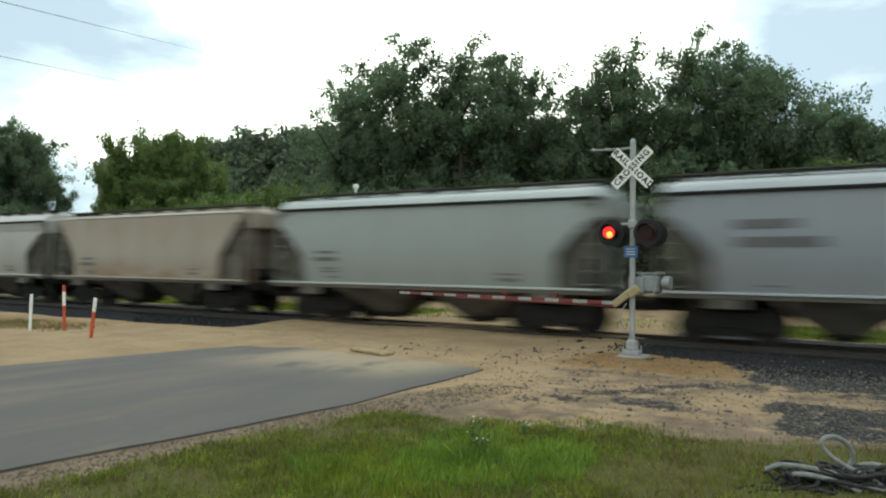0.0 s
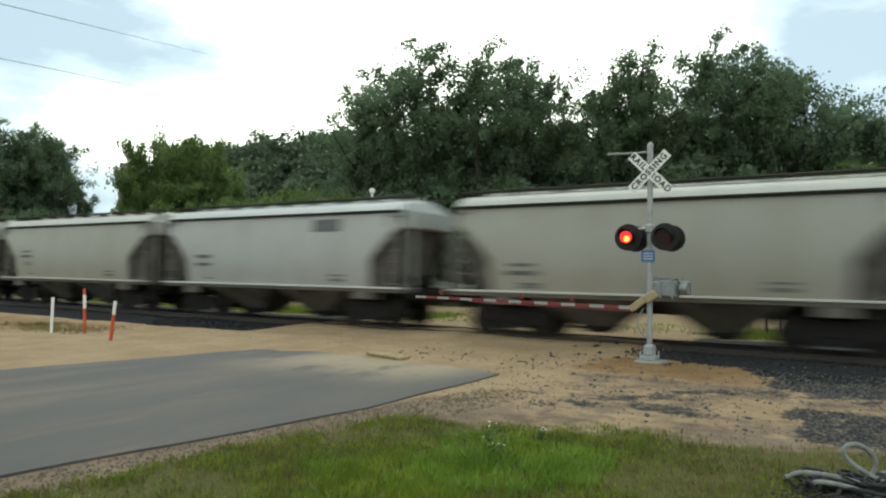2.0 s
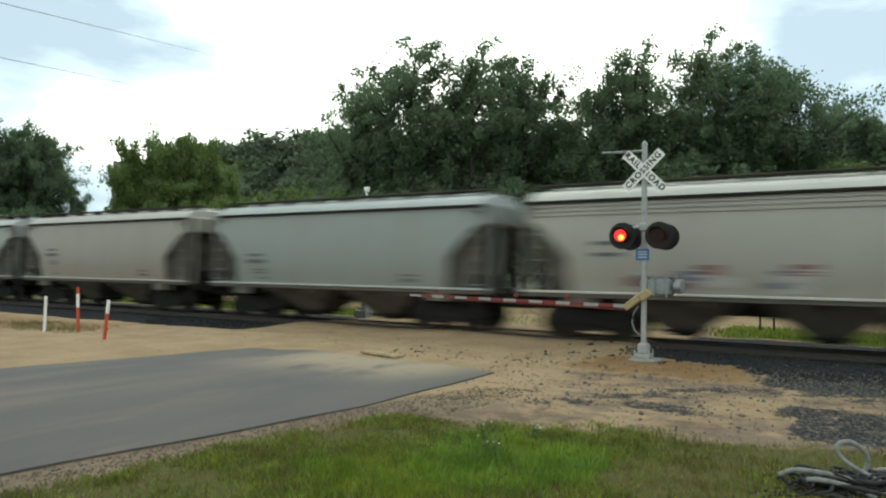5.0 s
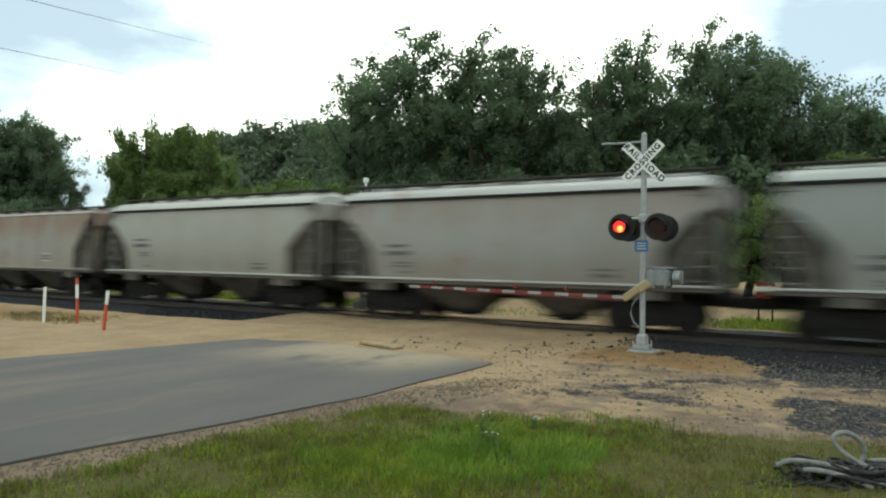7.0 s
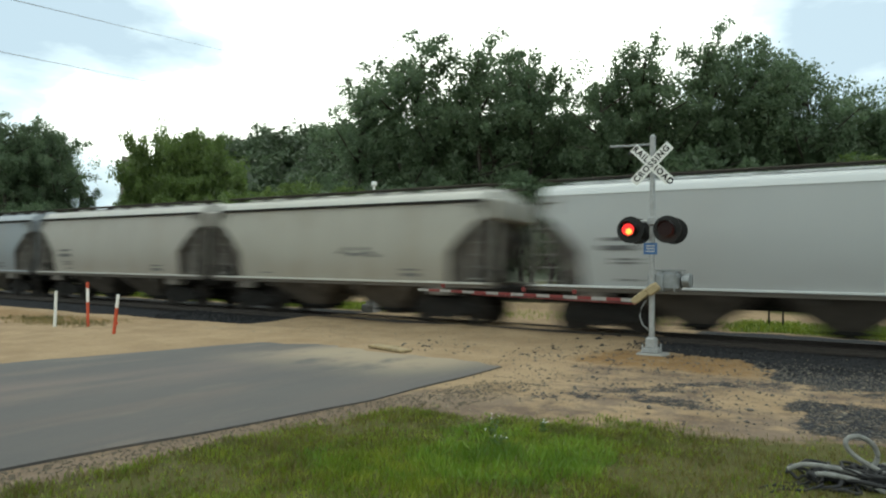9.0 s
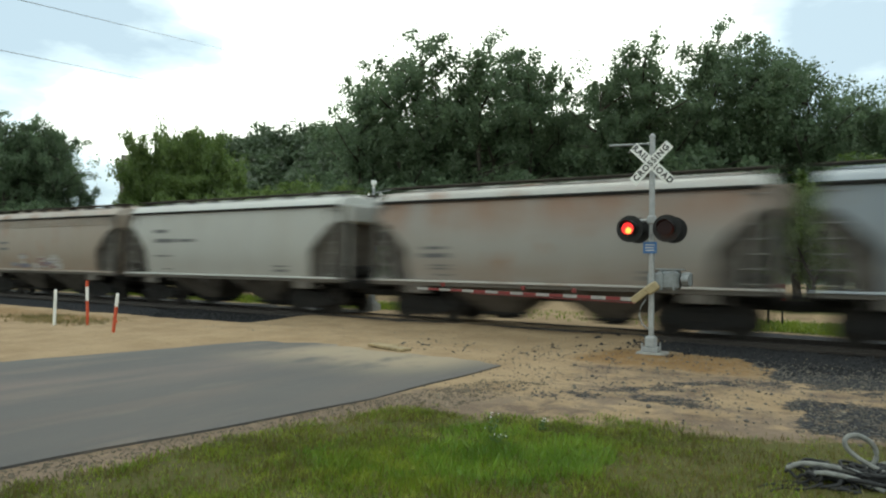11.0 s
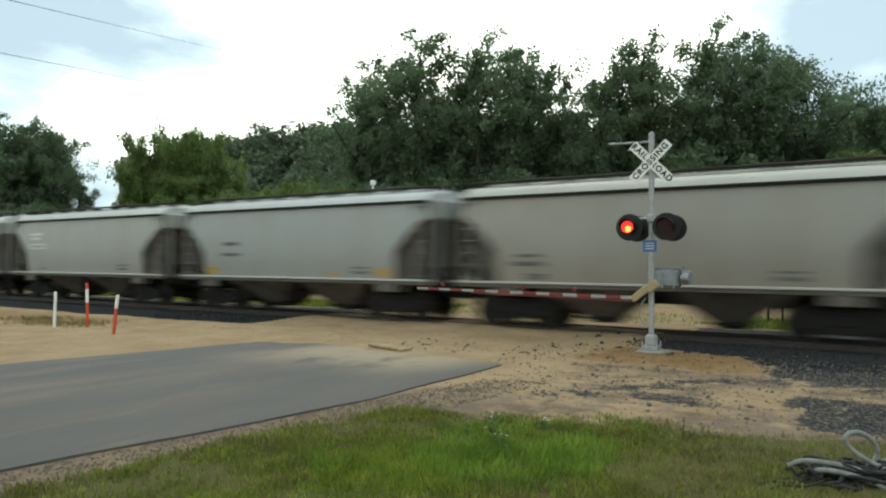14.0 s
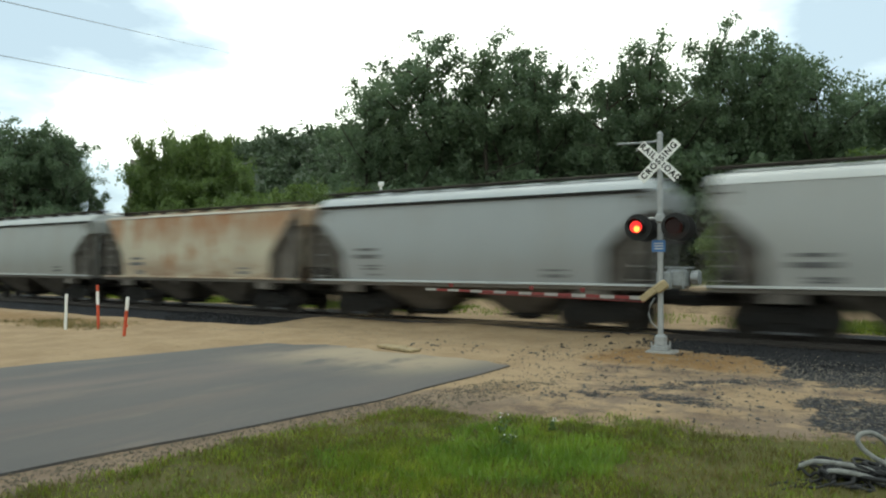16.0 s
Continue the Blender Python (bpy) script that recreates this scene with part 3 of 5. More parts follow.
def roof_mesh(style):
    bm = B()
    if style == "flat":
        arc = [(-1.52, EAVE), (-1.50, 3.82), (-1.0, 3.92), (-0.5, 3.96), (0, 3.97), (0.5, 3.96), (1.0, 3.92), (1.50, 3.82), (1.52, EAVE)]
    else:
        arc = [(-1.44, EAVE), (-1.37, 3.93), (-1.20, 4.06), (-0.85, 4.14), (-0.4, 4.18), (0, 4.19), (0.4, 4.18), (0.85, 4.14), (1.20, 4.06), (1.37, 3.93), (1.44, EAVE)]
    xs = [-HALF + 0.02, -HALF + 0.12, -3.8, -1.9, 0, 1.9, 3.8, HALF - 0.12, HALF - 0.02]
    loft(bm, [[(x, y, z - (0.06 if abs(x) > HALF - 0.05 else 0) * (z > 3.85)) for y, z in arc] for x in xs])
    bmesh.ops.recalc_face_normals(bm, faces=bm.faces)
    return bm


def disc_x(bm, c, r, w, seg=20, mat=0):
    return tube(bm, (c[0], c[1] - w / 2, c[2]), (c[0], c[1] + w / 2, c[2]), r, seg, None, mat)


def add_truck(car, x):
    tr = part("truck", box(box(B(), (0.32, 2.3, 0.28), (x, 0, 0.56), bevel=0.03), (0.5, 0.5, 0.16), (x, 0, 0.74), bevel=0.02), M_DARK, car)
    for y in (-1.0, 1.0):
        bm = B()
        up = [(-1.12, 0.46), (-0.95, 0.62), (-0.62, 0.66), (-0.35, 0.80), (0.35, 0.80), (0.62, 0.66), (0.95, 0.62), (1.12, 0.46),
              (1.08, 0.36), (0.72, 0.38), (0.42, 0.22), (-0.42, 0.22), (-0.72, 0.38), (-1.08, 0.36)]
        loft(bm, [[(x + a, y + w, b) for a, b in up] for w in (-0.07, 0.07)])
        for k in (-0.16, 0, 0.16):
            tube(bm, (x + k, y - 0.03, 0.28), (x + k, y - 0.03, 0.62), 0.075, 8)
        for k in (-0.89, 0.89):
            disc_x(bm, (x + k, y + math.copysign(0.09, y), WHEEL_R), 0.13, 0.12, 10)
        bmesh.ops.recalc_face_normals(bm, faces=bm.faces)
        part("side_frame", bm, M_STEEL, tr)
    bm = B()
    for k in (-0.36, 0.36):
        box(bm, (0.10, 1.9, 0.16), (x + k, 0, 0.42), bevel=0.02)
        tube(bm, (x + k, -0.55, 0.42), (x - k * 0.2, 0, 0.66), 0.03, 6)
        tube(bm, (x + k, 0.55, 0.42), (x - k * 0.2, 0, 0.66), 0.03, 6)
    box(bm, (1.5, 0.10, 0.10), (x, 0.0, 0.50), bevel=0.01)
    part("brake_rigging", bm, M_DARK, tr)
    for k in (-0.89, 0.89):
        bm = B()
        disc_x(bm, (0, 0, 0), 0.085, 1.9, 8)
        for y in (-0.75, 0.75):
            disc_x(bm, (0, y, 0), WHEEL_R, 0.10, 24)
            disc_x(bm, (0, y - math.copysign(0.06, y), 0), WHEEL_R + 0.026, 0.03, 24)
            disc_x(bm, (0, y + math.copysign(0.05, y), 0), 0.16, 0.05, 10)
            for a in range(6):
                c, s_ = math.cos(a * math.pi / 3), math.sin(a * math.pi / 3)
                box(bm, (0.14, 0.012, 0.05), (0.29 * c, y + math.copysign(0.054, y), 0.29 * s_), (0, -a * 60, 0))
        w = part("wheelset", bm, M_WHEEL, tr)
        w.location = (x + k, 0, WHEEL_R)


def build_car(style):
    """A two-bay covered hopper; x along its way, z from the top of the rails."""
    car = thing("hopper_car", Matrix.Identity(4), "covered hopper car", "railcar", "hopper cars of the train")
    part("body", body_mesh(style), [M_ALU, M_END], car, smooth=True)
    part("roof", roof_mesh(style), M_ALU, car, "pale weathered roof", smooth=True)
    drop = 0.19 if style == "flat" else 0.0
    for y in (-1.47, 1.47):
        if style == "flat":
            part("eave_rail", box(B(), (2 * HALF - 0.04, 0.05, 0.045), (0, y * 1.035, EAVE + 0.0), bevel=0.008), M_PALE, car, "thin pale eave rail")
        elif style != "smooth":
            part("eave_rail", box(B(), (2 * HALF - 0.04, 0.10, 0.085), (0, y, EAVE - 0.03), bevel=0.012), M_STEEL, car, "dark seam under the roof")
        bm = box(B(), (11.7, 0.10, 0.15), (0, y, 1.215), bevel=0.012)
        for k in (-4.15, 4.15):
            box(bm, (0.75, 0.08, 0.24), (k, y, 1.02), bevel=0.02)
        for k in (-2.9, -1.0, 1.0, 2.9):
            box(bm, (0.09, 0.06, 0.16), (k, y, 1.08))
        part("side_sill", bm, M_END, car, "grimy side sill")
        part("sill_ledge", box(B(), (11.7, 0.19, 0.06), (0, y + math.copysign(0.03, y), 1.285), bevel=0.01), M_ALU, car, "pale ledge along the sill")
        bm = box(B(), (2 * HALF + 0.3, 0.46, 0.030), (0, math.copysign(0.78, y), 4.285 - drop), bevel=0.006)
        for i in range(9):
            box(bm, (0.05, 0.44, 0.12), (-5.4 + 1.35 * i, math.copysign(0.78, y), 4.215 - drop))
        part("running_board", bm, M_BAY, car, "dark steel roof walkway")
    for i in range(4):
        bm = box(B(), (2.45, 0.62, 0.11), (-4.05 + 2.7 * i, 0, 4.22 - drop), bevel=0.03)
        for k in (-0.9, -0.3, 0.3, 0.9):
            box(bm, (0.05, 0.7, 0.03), (-4.05 + 2.7 * i + k, 0, 4.285 - drop))
        part("hatch_cover", bm, M_ALU, car)
    part("centre_sill", box(B(), (12.1, 0.42, 0.34), (0, 0, 0.93), bevel=0.02), M_DARK, car)
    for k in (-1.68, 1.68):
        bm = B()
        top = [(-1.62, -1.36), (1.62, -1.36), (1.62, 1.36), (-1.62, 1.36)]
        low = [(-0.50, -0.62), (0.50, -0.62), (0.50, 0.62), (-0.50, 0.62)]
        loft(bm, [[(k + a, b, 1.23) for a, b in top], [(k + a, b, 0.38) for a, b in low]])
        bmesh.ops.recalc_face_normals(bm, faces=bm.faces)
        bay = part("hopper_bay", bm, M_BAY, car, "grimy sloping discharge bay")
        bm = box(B(), (1.05, 1.25, 0.09), (k, 0, 0.33), bevel=0.015)
        box(bm, (0.8, 0.9, 0.10), (k, 0, 0.24), bevel=0.015)
        tube(bm, (k - 0.6, -0.68, 0.33), (k + 0.6, -0.68, 0.33), 0.035, 6)
        part("outlet_gate", bm, M_STEEL, bay)
    for e in (-1, 1):
        bm = box(B(), (1.25, 2.75, 0.10), (e * 5.45, 0, 1.13), bevel=0.015)
        box(bm, (0.10, 2.9, 0.24), (e * 6.03, 0, 1.05), bevel=0.015)
        part("end_platform", bm, M_DARK, car)
        for y in (-1.40, 1.40):
            bm = box(B(), (0.09, 0.09, 2.6), (e * 5.66, y, 2.45), bevel=0.01)
            box(bm, (0.06, 0.06, 2.2), (e * 5.05, y * 0.99, 1.95), (0, e * 17, 0))
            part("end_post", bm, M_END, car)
            bm = B()
            for i in range(7):
                tube(bm, (e * 5.22, y * 1.055, 1.42 + 0.36 * i), (e * 5.74, y * 1.055, 1.42 + 0.36 * i), 0.016, 6)
            for k in (5.22, 5.74):
                box(bm, (0.05, 0.03, 2.55), (e * k, y * 1.055, 2.48))
            part("ladder", bm, M_RUNG, car)
        # sloping end of the hopper behind the ladders
        bm = B()
        prof = [(4.40, 1.19), (4.98, 1.19), (5.56, 2.75), (5.56, 3.20), (4.40, 2.15)]
        loft(bm, [[(e * a, w, b) for a, b in prof] for w in (-1.06, 1.06)])
        bmesh.ops.recalc_face_normals(bm, faces=bm.faces)
        for k in (4.72, 5.1):
            for w in (-1.08, 1.08):
                box(bm, (0.07, 0.05, 1.35), (e * k, w, 1.86 + (k - 4.72) * 0.9), bevel=0.008)
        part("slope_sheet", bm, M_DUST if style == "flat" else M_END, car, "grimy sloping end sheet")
        bm = B()
        for y in (-0.9, 0.9):
            box(bm, (0.08, 0.08, 2.0), (e * 5.55, y, 2.1), (0, e * 12, 0))
        tube(bm, (e * 5.5, -0.6, 1.5), (e * 5.5, 0.6, 1.5), 0.22, 10)
        part("end_bracing", bm, M_DARK, car)
        bm = box(B(), (0.55, 0.22, 0.26), (e * 6.2, 0, 0.86), bevel=0.03)
        box(bm, (0.2, 0.36, 0.30), (e * 6.38, 0, 0.86), bevel=0.05)
        tube(bm, (e * 6.1, 0.3, 0.75), (e * 6.4, 0.34, 0.5), 0.03, 6)
        part("coupler", bm, M_STEEL, car)
        add_truck(car, e * 4.15)
    bm = box(B(), (0.38, 2.60, 0.62), (5.90, 0, 3.50), bevel=0.05)
    for y in (-1.25, 1.25):
        box(bm, (0.07, 0.07, 2.1), (6.02, y, 2.2), bevel=0.01)
    part("end_panel", bm, M_ALU, car)
    bm = B()
    tube(bm, (6.06, 0.35, 2.7), (6.11, 0.35, 2.7), 0.28, 14)
    part("brake_wheel", bm, M_DARK, car)
    return car


# rear roof end in metres along the track at 0 s, style, paint, roof paint, rust, dirt, lettering, label
V = 22.57
G, W_, C_, BL, TAN = (0.40, 0.41, 0.40), (0.53, 0.54, 0.53), (0.47, 0.455, 0.40), (0.30, 0.345, 0.38), (0.46, 0.40, 0.33)
CARS = [
    (9.4, "round", G, 0.1, 0.3, "a", "light grey covered hopper car with rounded sides"),
    (-3.8, "round", (0.31, 0.34, 0.38), 0.05, 0.25, "big", "blue-grey covered hopper car with dark lettering"),
    (-16.8, "round", (0.36, 0.40, 0.40), 0.05, 0.25, "b", "pale green-grey covered hopper car with rounded sides"),
    (-29.9, "flat", TAN, 0.25, 0.35, "c", "tan flat-sided covered hopper car, weathered"),
    (-42.6, "ribbed", (0.48, 0.47, 0.44), 0.15, 0.3, "b", "off-white ribbed covered hopper car with rusty sill"),
    (-55.4, "round", C_, 0.12, 0.4, "c", "cream covered hopper car with yellow patches"),
    (-68.8, "round", W_, 0.08, 0.3, "patch", "light grey covered hopper car with a dark patch"),
    (-81.6, "round", C_, 0.1, 0.35, "a", "cream-grey covered hopper car"),
    (-94.6, "ribbed", (0.50, 0.485, 0.43), 0.05, 0.3, "rust", "cream ribbed covered hopper car stained with rust"),
    (-107.5, "round", W_, 0.2, 0.3, "a", "light grey covered hopper car with rust on its roof"),
    (-120.6, "ribbed", (0.47, 0.455, 0.41), 0.15, 0.35, "tag", "off-white ribbed covered hopper car with scrawled paint"),
    (-133.4, "round", (0.33, 0.37, 0.36), 0.05, 0.3, "b", "grey-green covered hopper car"),
    (-146.5, "round", (0.40, 0.37, 0.33), 0.15, 0.4, "a", "warm grey grimy covered hopper car"),
    (-159.4, "round", (0.36, 0.38, 0.36), 0.08, 0.3, "c", "grey covered hopper car"),
    (-172.3, "round", (0.40, 0.40, 0.38), 0.3, 0.4, "b", "grey covered hopper car with a rust-stained roof"),
    (-185.0, "round", (0.47, 0.46, 0.41), 0.12, 0.35, "a", "cream covered hopper car"),
    (-197.9, "flat", (0.42, 0.38, 0.34), 0.34, 0.35, "thin", "brown-grey flat-sided covered hopper car, rusty"),
    (-210.7, "smooth", (0.52, 0.54, 0.54), 0.0, 0.12, "a", "clean white covered hopper car with smooth sides"),
    (-223.9, "round", C_, 0.1, 0.4, "scrawl", "cream-grey covered hopper car with a dark scrawl"),
    (-236.5, "round", (0.46, 0.44, 0.40), 0.1, 0.35, "b", "beige covered hopper car"),
    (-249.0, "round", (0.27, 0.31, 0.35), 0.08, 0.3, "c", "dull blue-grey covered hopper car"),
    (-261.5, "round", (0.38, 0.36, 0.33), 0.4, 0.4, "b", "grey covered hopper car with rust along the eave"),
    (-274.6, "round", (0.50, 0.50, 0.47), 0.05, 0.25, "mid", "off-white covered hopper car with dark lettering"),
    (-287.2, "ribbed", (0.36, 0.29, 0.23), 0.45, 0.5, "tag", "pinkish-tan ribbed covered hopper car with scrawled paint"),
    (-299.9, "round", (0.44, 0.45, 0.45), 0.05, 0.3, "sq", "light grey covered hopper car with yellow squares"),
    (-313.1, "round", (0.42, 0.40, 0.37), 0.1, 0.4, "b", "beige-grey covered hopper car"),
    (-326.1, "round", (0.41, 0.39, 0.35), 0.12, 0.45, "c", "dusty beige covered hopper car"),
    (-338.7, "round", (0.43, 0.45, 0.45), 0.05, 0.3, "sq", "light grey covered hopper car with yellow squares"),
    (-351.6, "round", (0.47, 0.47, 0.45), 0.06, 0.3, "white", "light grey covered hopper car with white lettering"),
    (-364.4, "smooth", (0.47, 0.48, 0.47), 0.04, 0.2, "c", "pale grey covered hopper car with smooth sides"),
    (-377.3, "round", (0.41, 0.44, 0.455), 0.04, 0.25, "b", "blue-grey covered hopper car with silver roof"),
    (-389.8, "flat", (0.66, 0.59, 0.44), 0.62, 0.3, "c", "yellowish flat-sided covered hopper car streaked with rust"),
    (-402.7, "round", (0.40, 0.42, 0.41), 0.05, 0.3, "a", "light grey covered hopper car"),
]


# cars whose sills are rusted through more, or less, than their sides
LOW = {"rustribbed": 1.5, "cflat": 0.9, "asmooth": 0.03, "csmooth": 0.05}


# cars with rust that runs down from the eave, by their place
HIGH = {-389.8: 0.95, -261.5: 0.7, -197.9: 0.75, -29.9: 0.25, -172.3: 0.3}


def lettering(car, kind, style, rng):
    """Plain bars where the markings stand, on the side that is seen."""
    def bars(name, mat, rects):
        for x, z, w, h in rects:
            y = -half_width(z, style) - 0.012
            tilt = math.degrees(math.atan((half_width(z + 0.1, style) - half_width(z - 0.1, style)) / 0.2))
            part(name, box(B(), (w, 0.012, h), (x, y, z), (tilt, 0, 0)), mat, car)
    small = [(3.1, 1.5, 0.55, 0.10), (3.1, 1.66, 0.55, 0.06), (-3.2, 1.48, 0.4, 0.05)]
    if kind in "abc":
        dz = {"a": 0.0, "b": -0.25, "c": -0.5}[kind]
        bars("marking", M_LETTER, [(-3.5, 2.55 + dz, 0.75, 0.09), (-3.5, 2.32 + dz, 0.95, 0.13), (-3.3, 2.02 + dz, 0.6, 0.05), (-3.3, 1.92 + dz, 0.6, 0.05)] + small)
    elif kind == "big":
        bars("marking", M_LETTER, [(-3.3, 2.95, 1.3, 0.22), (-3.0, 2.52, 1.8, 0.24), (0.9, 1.75, 1.1, 0.05)] + small)
    elif kind == "rust":
        bars("marking", M_LETTER, [(-3.6, 2.45, 0.5, 0.10), (-3.4, 2.08, 0.9, 0.12), (0.2, 1.9, 1.6, 0.04), (2.2, 1.55, 0.6, 0.16)])
    elif kind == "thin":
        bars("marking", M_LETTER, [(-3.1, 2.92, 2.1, 0.07), (-3.6, 2.66, 0.6, 0.13), (-2.7, 2.66, 0.65, 0.13), (2.3, 1.85, 0.6, 0.05), (2.3, 1.72, 0.6, 0.05)])
        bars("marking", M_PALE, [(-3.1, 2.80, 2.1, 0.08), (-4.0, 2.66, 0.16, 0.13), (-3.15, 2.66, 0.2, 0.13), (2.3, 1.95, 0.66, 0.03), (2.3, 1.62, 0.66, 0.03)])
    elif kind == "mid":
        bars("marking", M_LETTER, [(-3.6, 3.0, 0.8, 0.14), (-3.3, 2.62, 1.2, 0.16), (-2.0, 2.62, 1.0, 0.12), (-3.4, 2.0, 1.0, 0.05)] + small)
    elif kind == "white":
        bars("marking", M_PALE, [(-3.7, 3.1, 0.95, 0.10), (-3.7, 2.9, 0.7, 0.10), (-3.5, 2.62, 1.3, 0.05), (-3.5, 2.42, 1.3, 0.05), (-4.1, 2.52, 0.08, 0.18), (-2.9, 2.52, 0.08, 0.18)])
        bars("marking", M_LETTER, small)
    elif kind == "patch":
        bars("marking", M_LETTER, [(2.6, 3.35, 1.2, 0.42), (-3.5, 2.3, 0.8, 0.14), (-3.5, 2.0, 0.8, 0.12)] + small)
    elif kind == "sq":
        bars("yellow_square", M_YELLOW, [(-4.05, 1.5, 0.5, 0.3), (4.0, 1.5, 0.5, 0.3), (1.9, 1.42, 0.4, 0.12)])
        bars("marking", M_LETTER, [(-3.0, 2.5, 0.8, 0.14), (-3.0, 2.1, 0.9, 0.12)] + small[:2])
    elif kind == "scrawl":
        bars("marking", M_LETTER, [(0.4 + 0.22 * i, 2.2 + 0.12 * math.sin(i * 1.9), 0.3, 0.10) for i in range(7)] + small)
    elif kind == "tag":
        cols = [M_TAG_A, M_TAG_C, M_TAG_C, M_TAG_B]
        for c in range(4):
            bars("painted_scrawl", cols[c], [(-2.6 + rng.random() * 4.2, 1.45 + rng.random() * 0.5, 0.25 + 0.5 * rng.random(), 0.08 + 0.2 * rng.random()) for i in range(6)])
        bars("marking", M_LETTER, [(-3.4, 2.6, 0.8, 0.1), (-3.4, 2.3, 0.8, 0.1)])


def build_train():
    rng = random.Random(4)
    proto = {k: build_car(k) for k in ("round", "flat", "ribbed", "smooth")}
    train = []
    for i, (rear, style, paint, rust, dirt, marks, label) in enumerate(CARS):
        car = copy_thing(proto[style], Matrix.Identity(4))
        car["label"] = label
        paint = tuple(c * 0.62 for c in paint)
        bright_rust = (0.26, 0.105, 0.03) if rust > 0.6 else (0.19, 0.078, 0.028)
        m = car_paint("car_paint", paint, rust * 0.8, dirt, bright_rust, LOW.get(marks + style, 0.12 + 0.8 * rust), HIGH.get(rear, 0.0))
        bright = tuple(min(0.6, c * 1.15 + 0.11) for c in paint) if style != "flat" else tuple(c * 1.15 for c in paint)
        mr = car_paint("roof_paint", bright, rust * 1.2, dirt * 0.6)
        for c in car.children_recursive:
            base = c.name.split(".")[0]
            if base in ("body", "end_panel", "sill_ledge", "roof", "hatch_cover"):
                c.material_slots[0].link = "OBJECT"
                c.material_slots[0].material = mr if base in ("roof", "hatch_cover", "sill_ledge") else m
        lettering(car, marks, style, rng)
        train.append((rear + 0.18 + HALF, car))
    for p in proto.values():
        for c in list(p.children_recursive):
            bpy.data.objects.remove(c)
        bpy.data.objects.remove(p)
    return train


TRAIN = build_train()


# ---------------------------------------------------------------- crossing signals
def text_bars(text, size, mat, name, parent, m, label=""):
    cu = bpy.data.curves.new(name, "FONT")
    cu.body, cu.size, cu.align_x, cu.align_y, cu.extrude, cu.offset, cu.space_character = text, size, "CENTER", "CENTER", 0.002, 0.006, 1.22
    tmp = new(name, cu)
    me = bpy.data.meshes.new_from_object(tmp.evaluated_get(bpy.context.evaluated_depsgraph_get()))
    bpy.data.objects.remove(tmp)
    me.materials.clear()
    me.materials.append(mat)
    ob = new(name, me)
    ob.parent = parent
    ob.matrix_basis = m
    return ob


def build_light(sig, x, y, z, face):
    """A flasher with its round backing, hood and turning lens; face -1 looks towards the viewer's side."""
    bm = B()
    tube(bm, (x, y, z), (x, y - face * 0.02, z), 0.30, 28)
    tube(bm, (x, y - face * 0.01, z), (x, y - face * 0.20, z), 0.17, 18, 0.12)
    lt = part("signal_light", bm, M_BLACK, sig, "black flasher with round backing")
    bm = B()
    seg, rows = 20, []
    for k in range(seg + 1):
        a = radians(-35 + 250 * k / seg)
        long = 0.30 * (0.35 + 0.65 * max(0.0, math.sin(a)) ** 0.6) if math.sin(a) > 0 else 0.30 * 0.35
        p = [(x + 0.185 * math.cos(a), y + face * 0.0, z + 0.185 * math.sin(a)), (x + 0.185 * math.cos(a), y + face * long, z + 0.185 * math.sin(a)),
             (x + 0.178 * math.cos(a), y + face * long, z + 0.178 * math.sin(a)), (x + 0.178 * math.cos(a), y, z + 0.178 * math.sin(a))]
        rows.append([bm.verts.new(v) for v in p])
    for r0, r1 in zip(rows, rows[1:]):
        for i in range(4):
            bm.faces.new((r0[i], r0[(i + 1) % 4], r1[(i + 1) % 4], r1[i]))
    bmesh.ops.recalc_face_normals(bm, faces=bm.faces)
    part("hood", bm, M_BLACK, lt)
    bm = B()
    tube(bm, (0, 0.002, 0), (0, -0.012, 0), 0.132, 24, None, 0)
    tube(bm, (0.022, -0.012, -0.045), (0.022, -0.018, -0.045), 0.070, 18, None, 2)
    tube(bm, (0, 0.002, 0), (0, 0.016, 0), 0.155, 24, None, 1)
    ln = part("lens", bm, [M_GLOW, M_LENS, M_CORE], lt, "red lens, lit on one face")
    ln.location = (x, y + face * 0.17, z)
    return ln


M_ARM = plain("dusty_white_paint", (0.31, 0.30, 0.285), 0.6, 0.0, 0.3, 12.0)


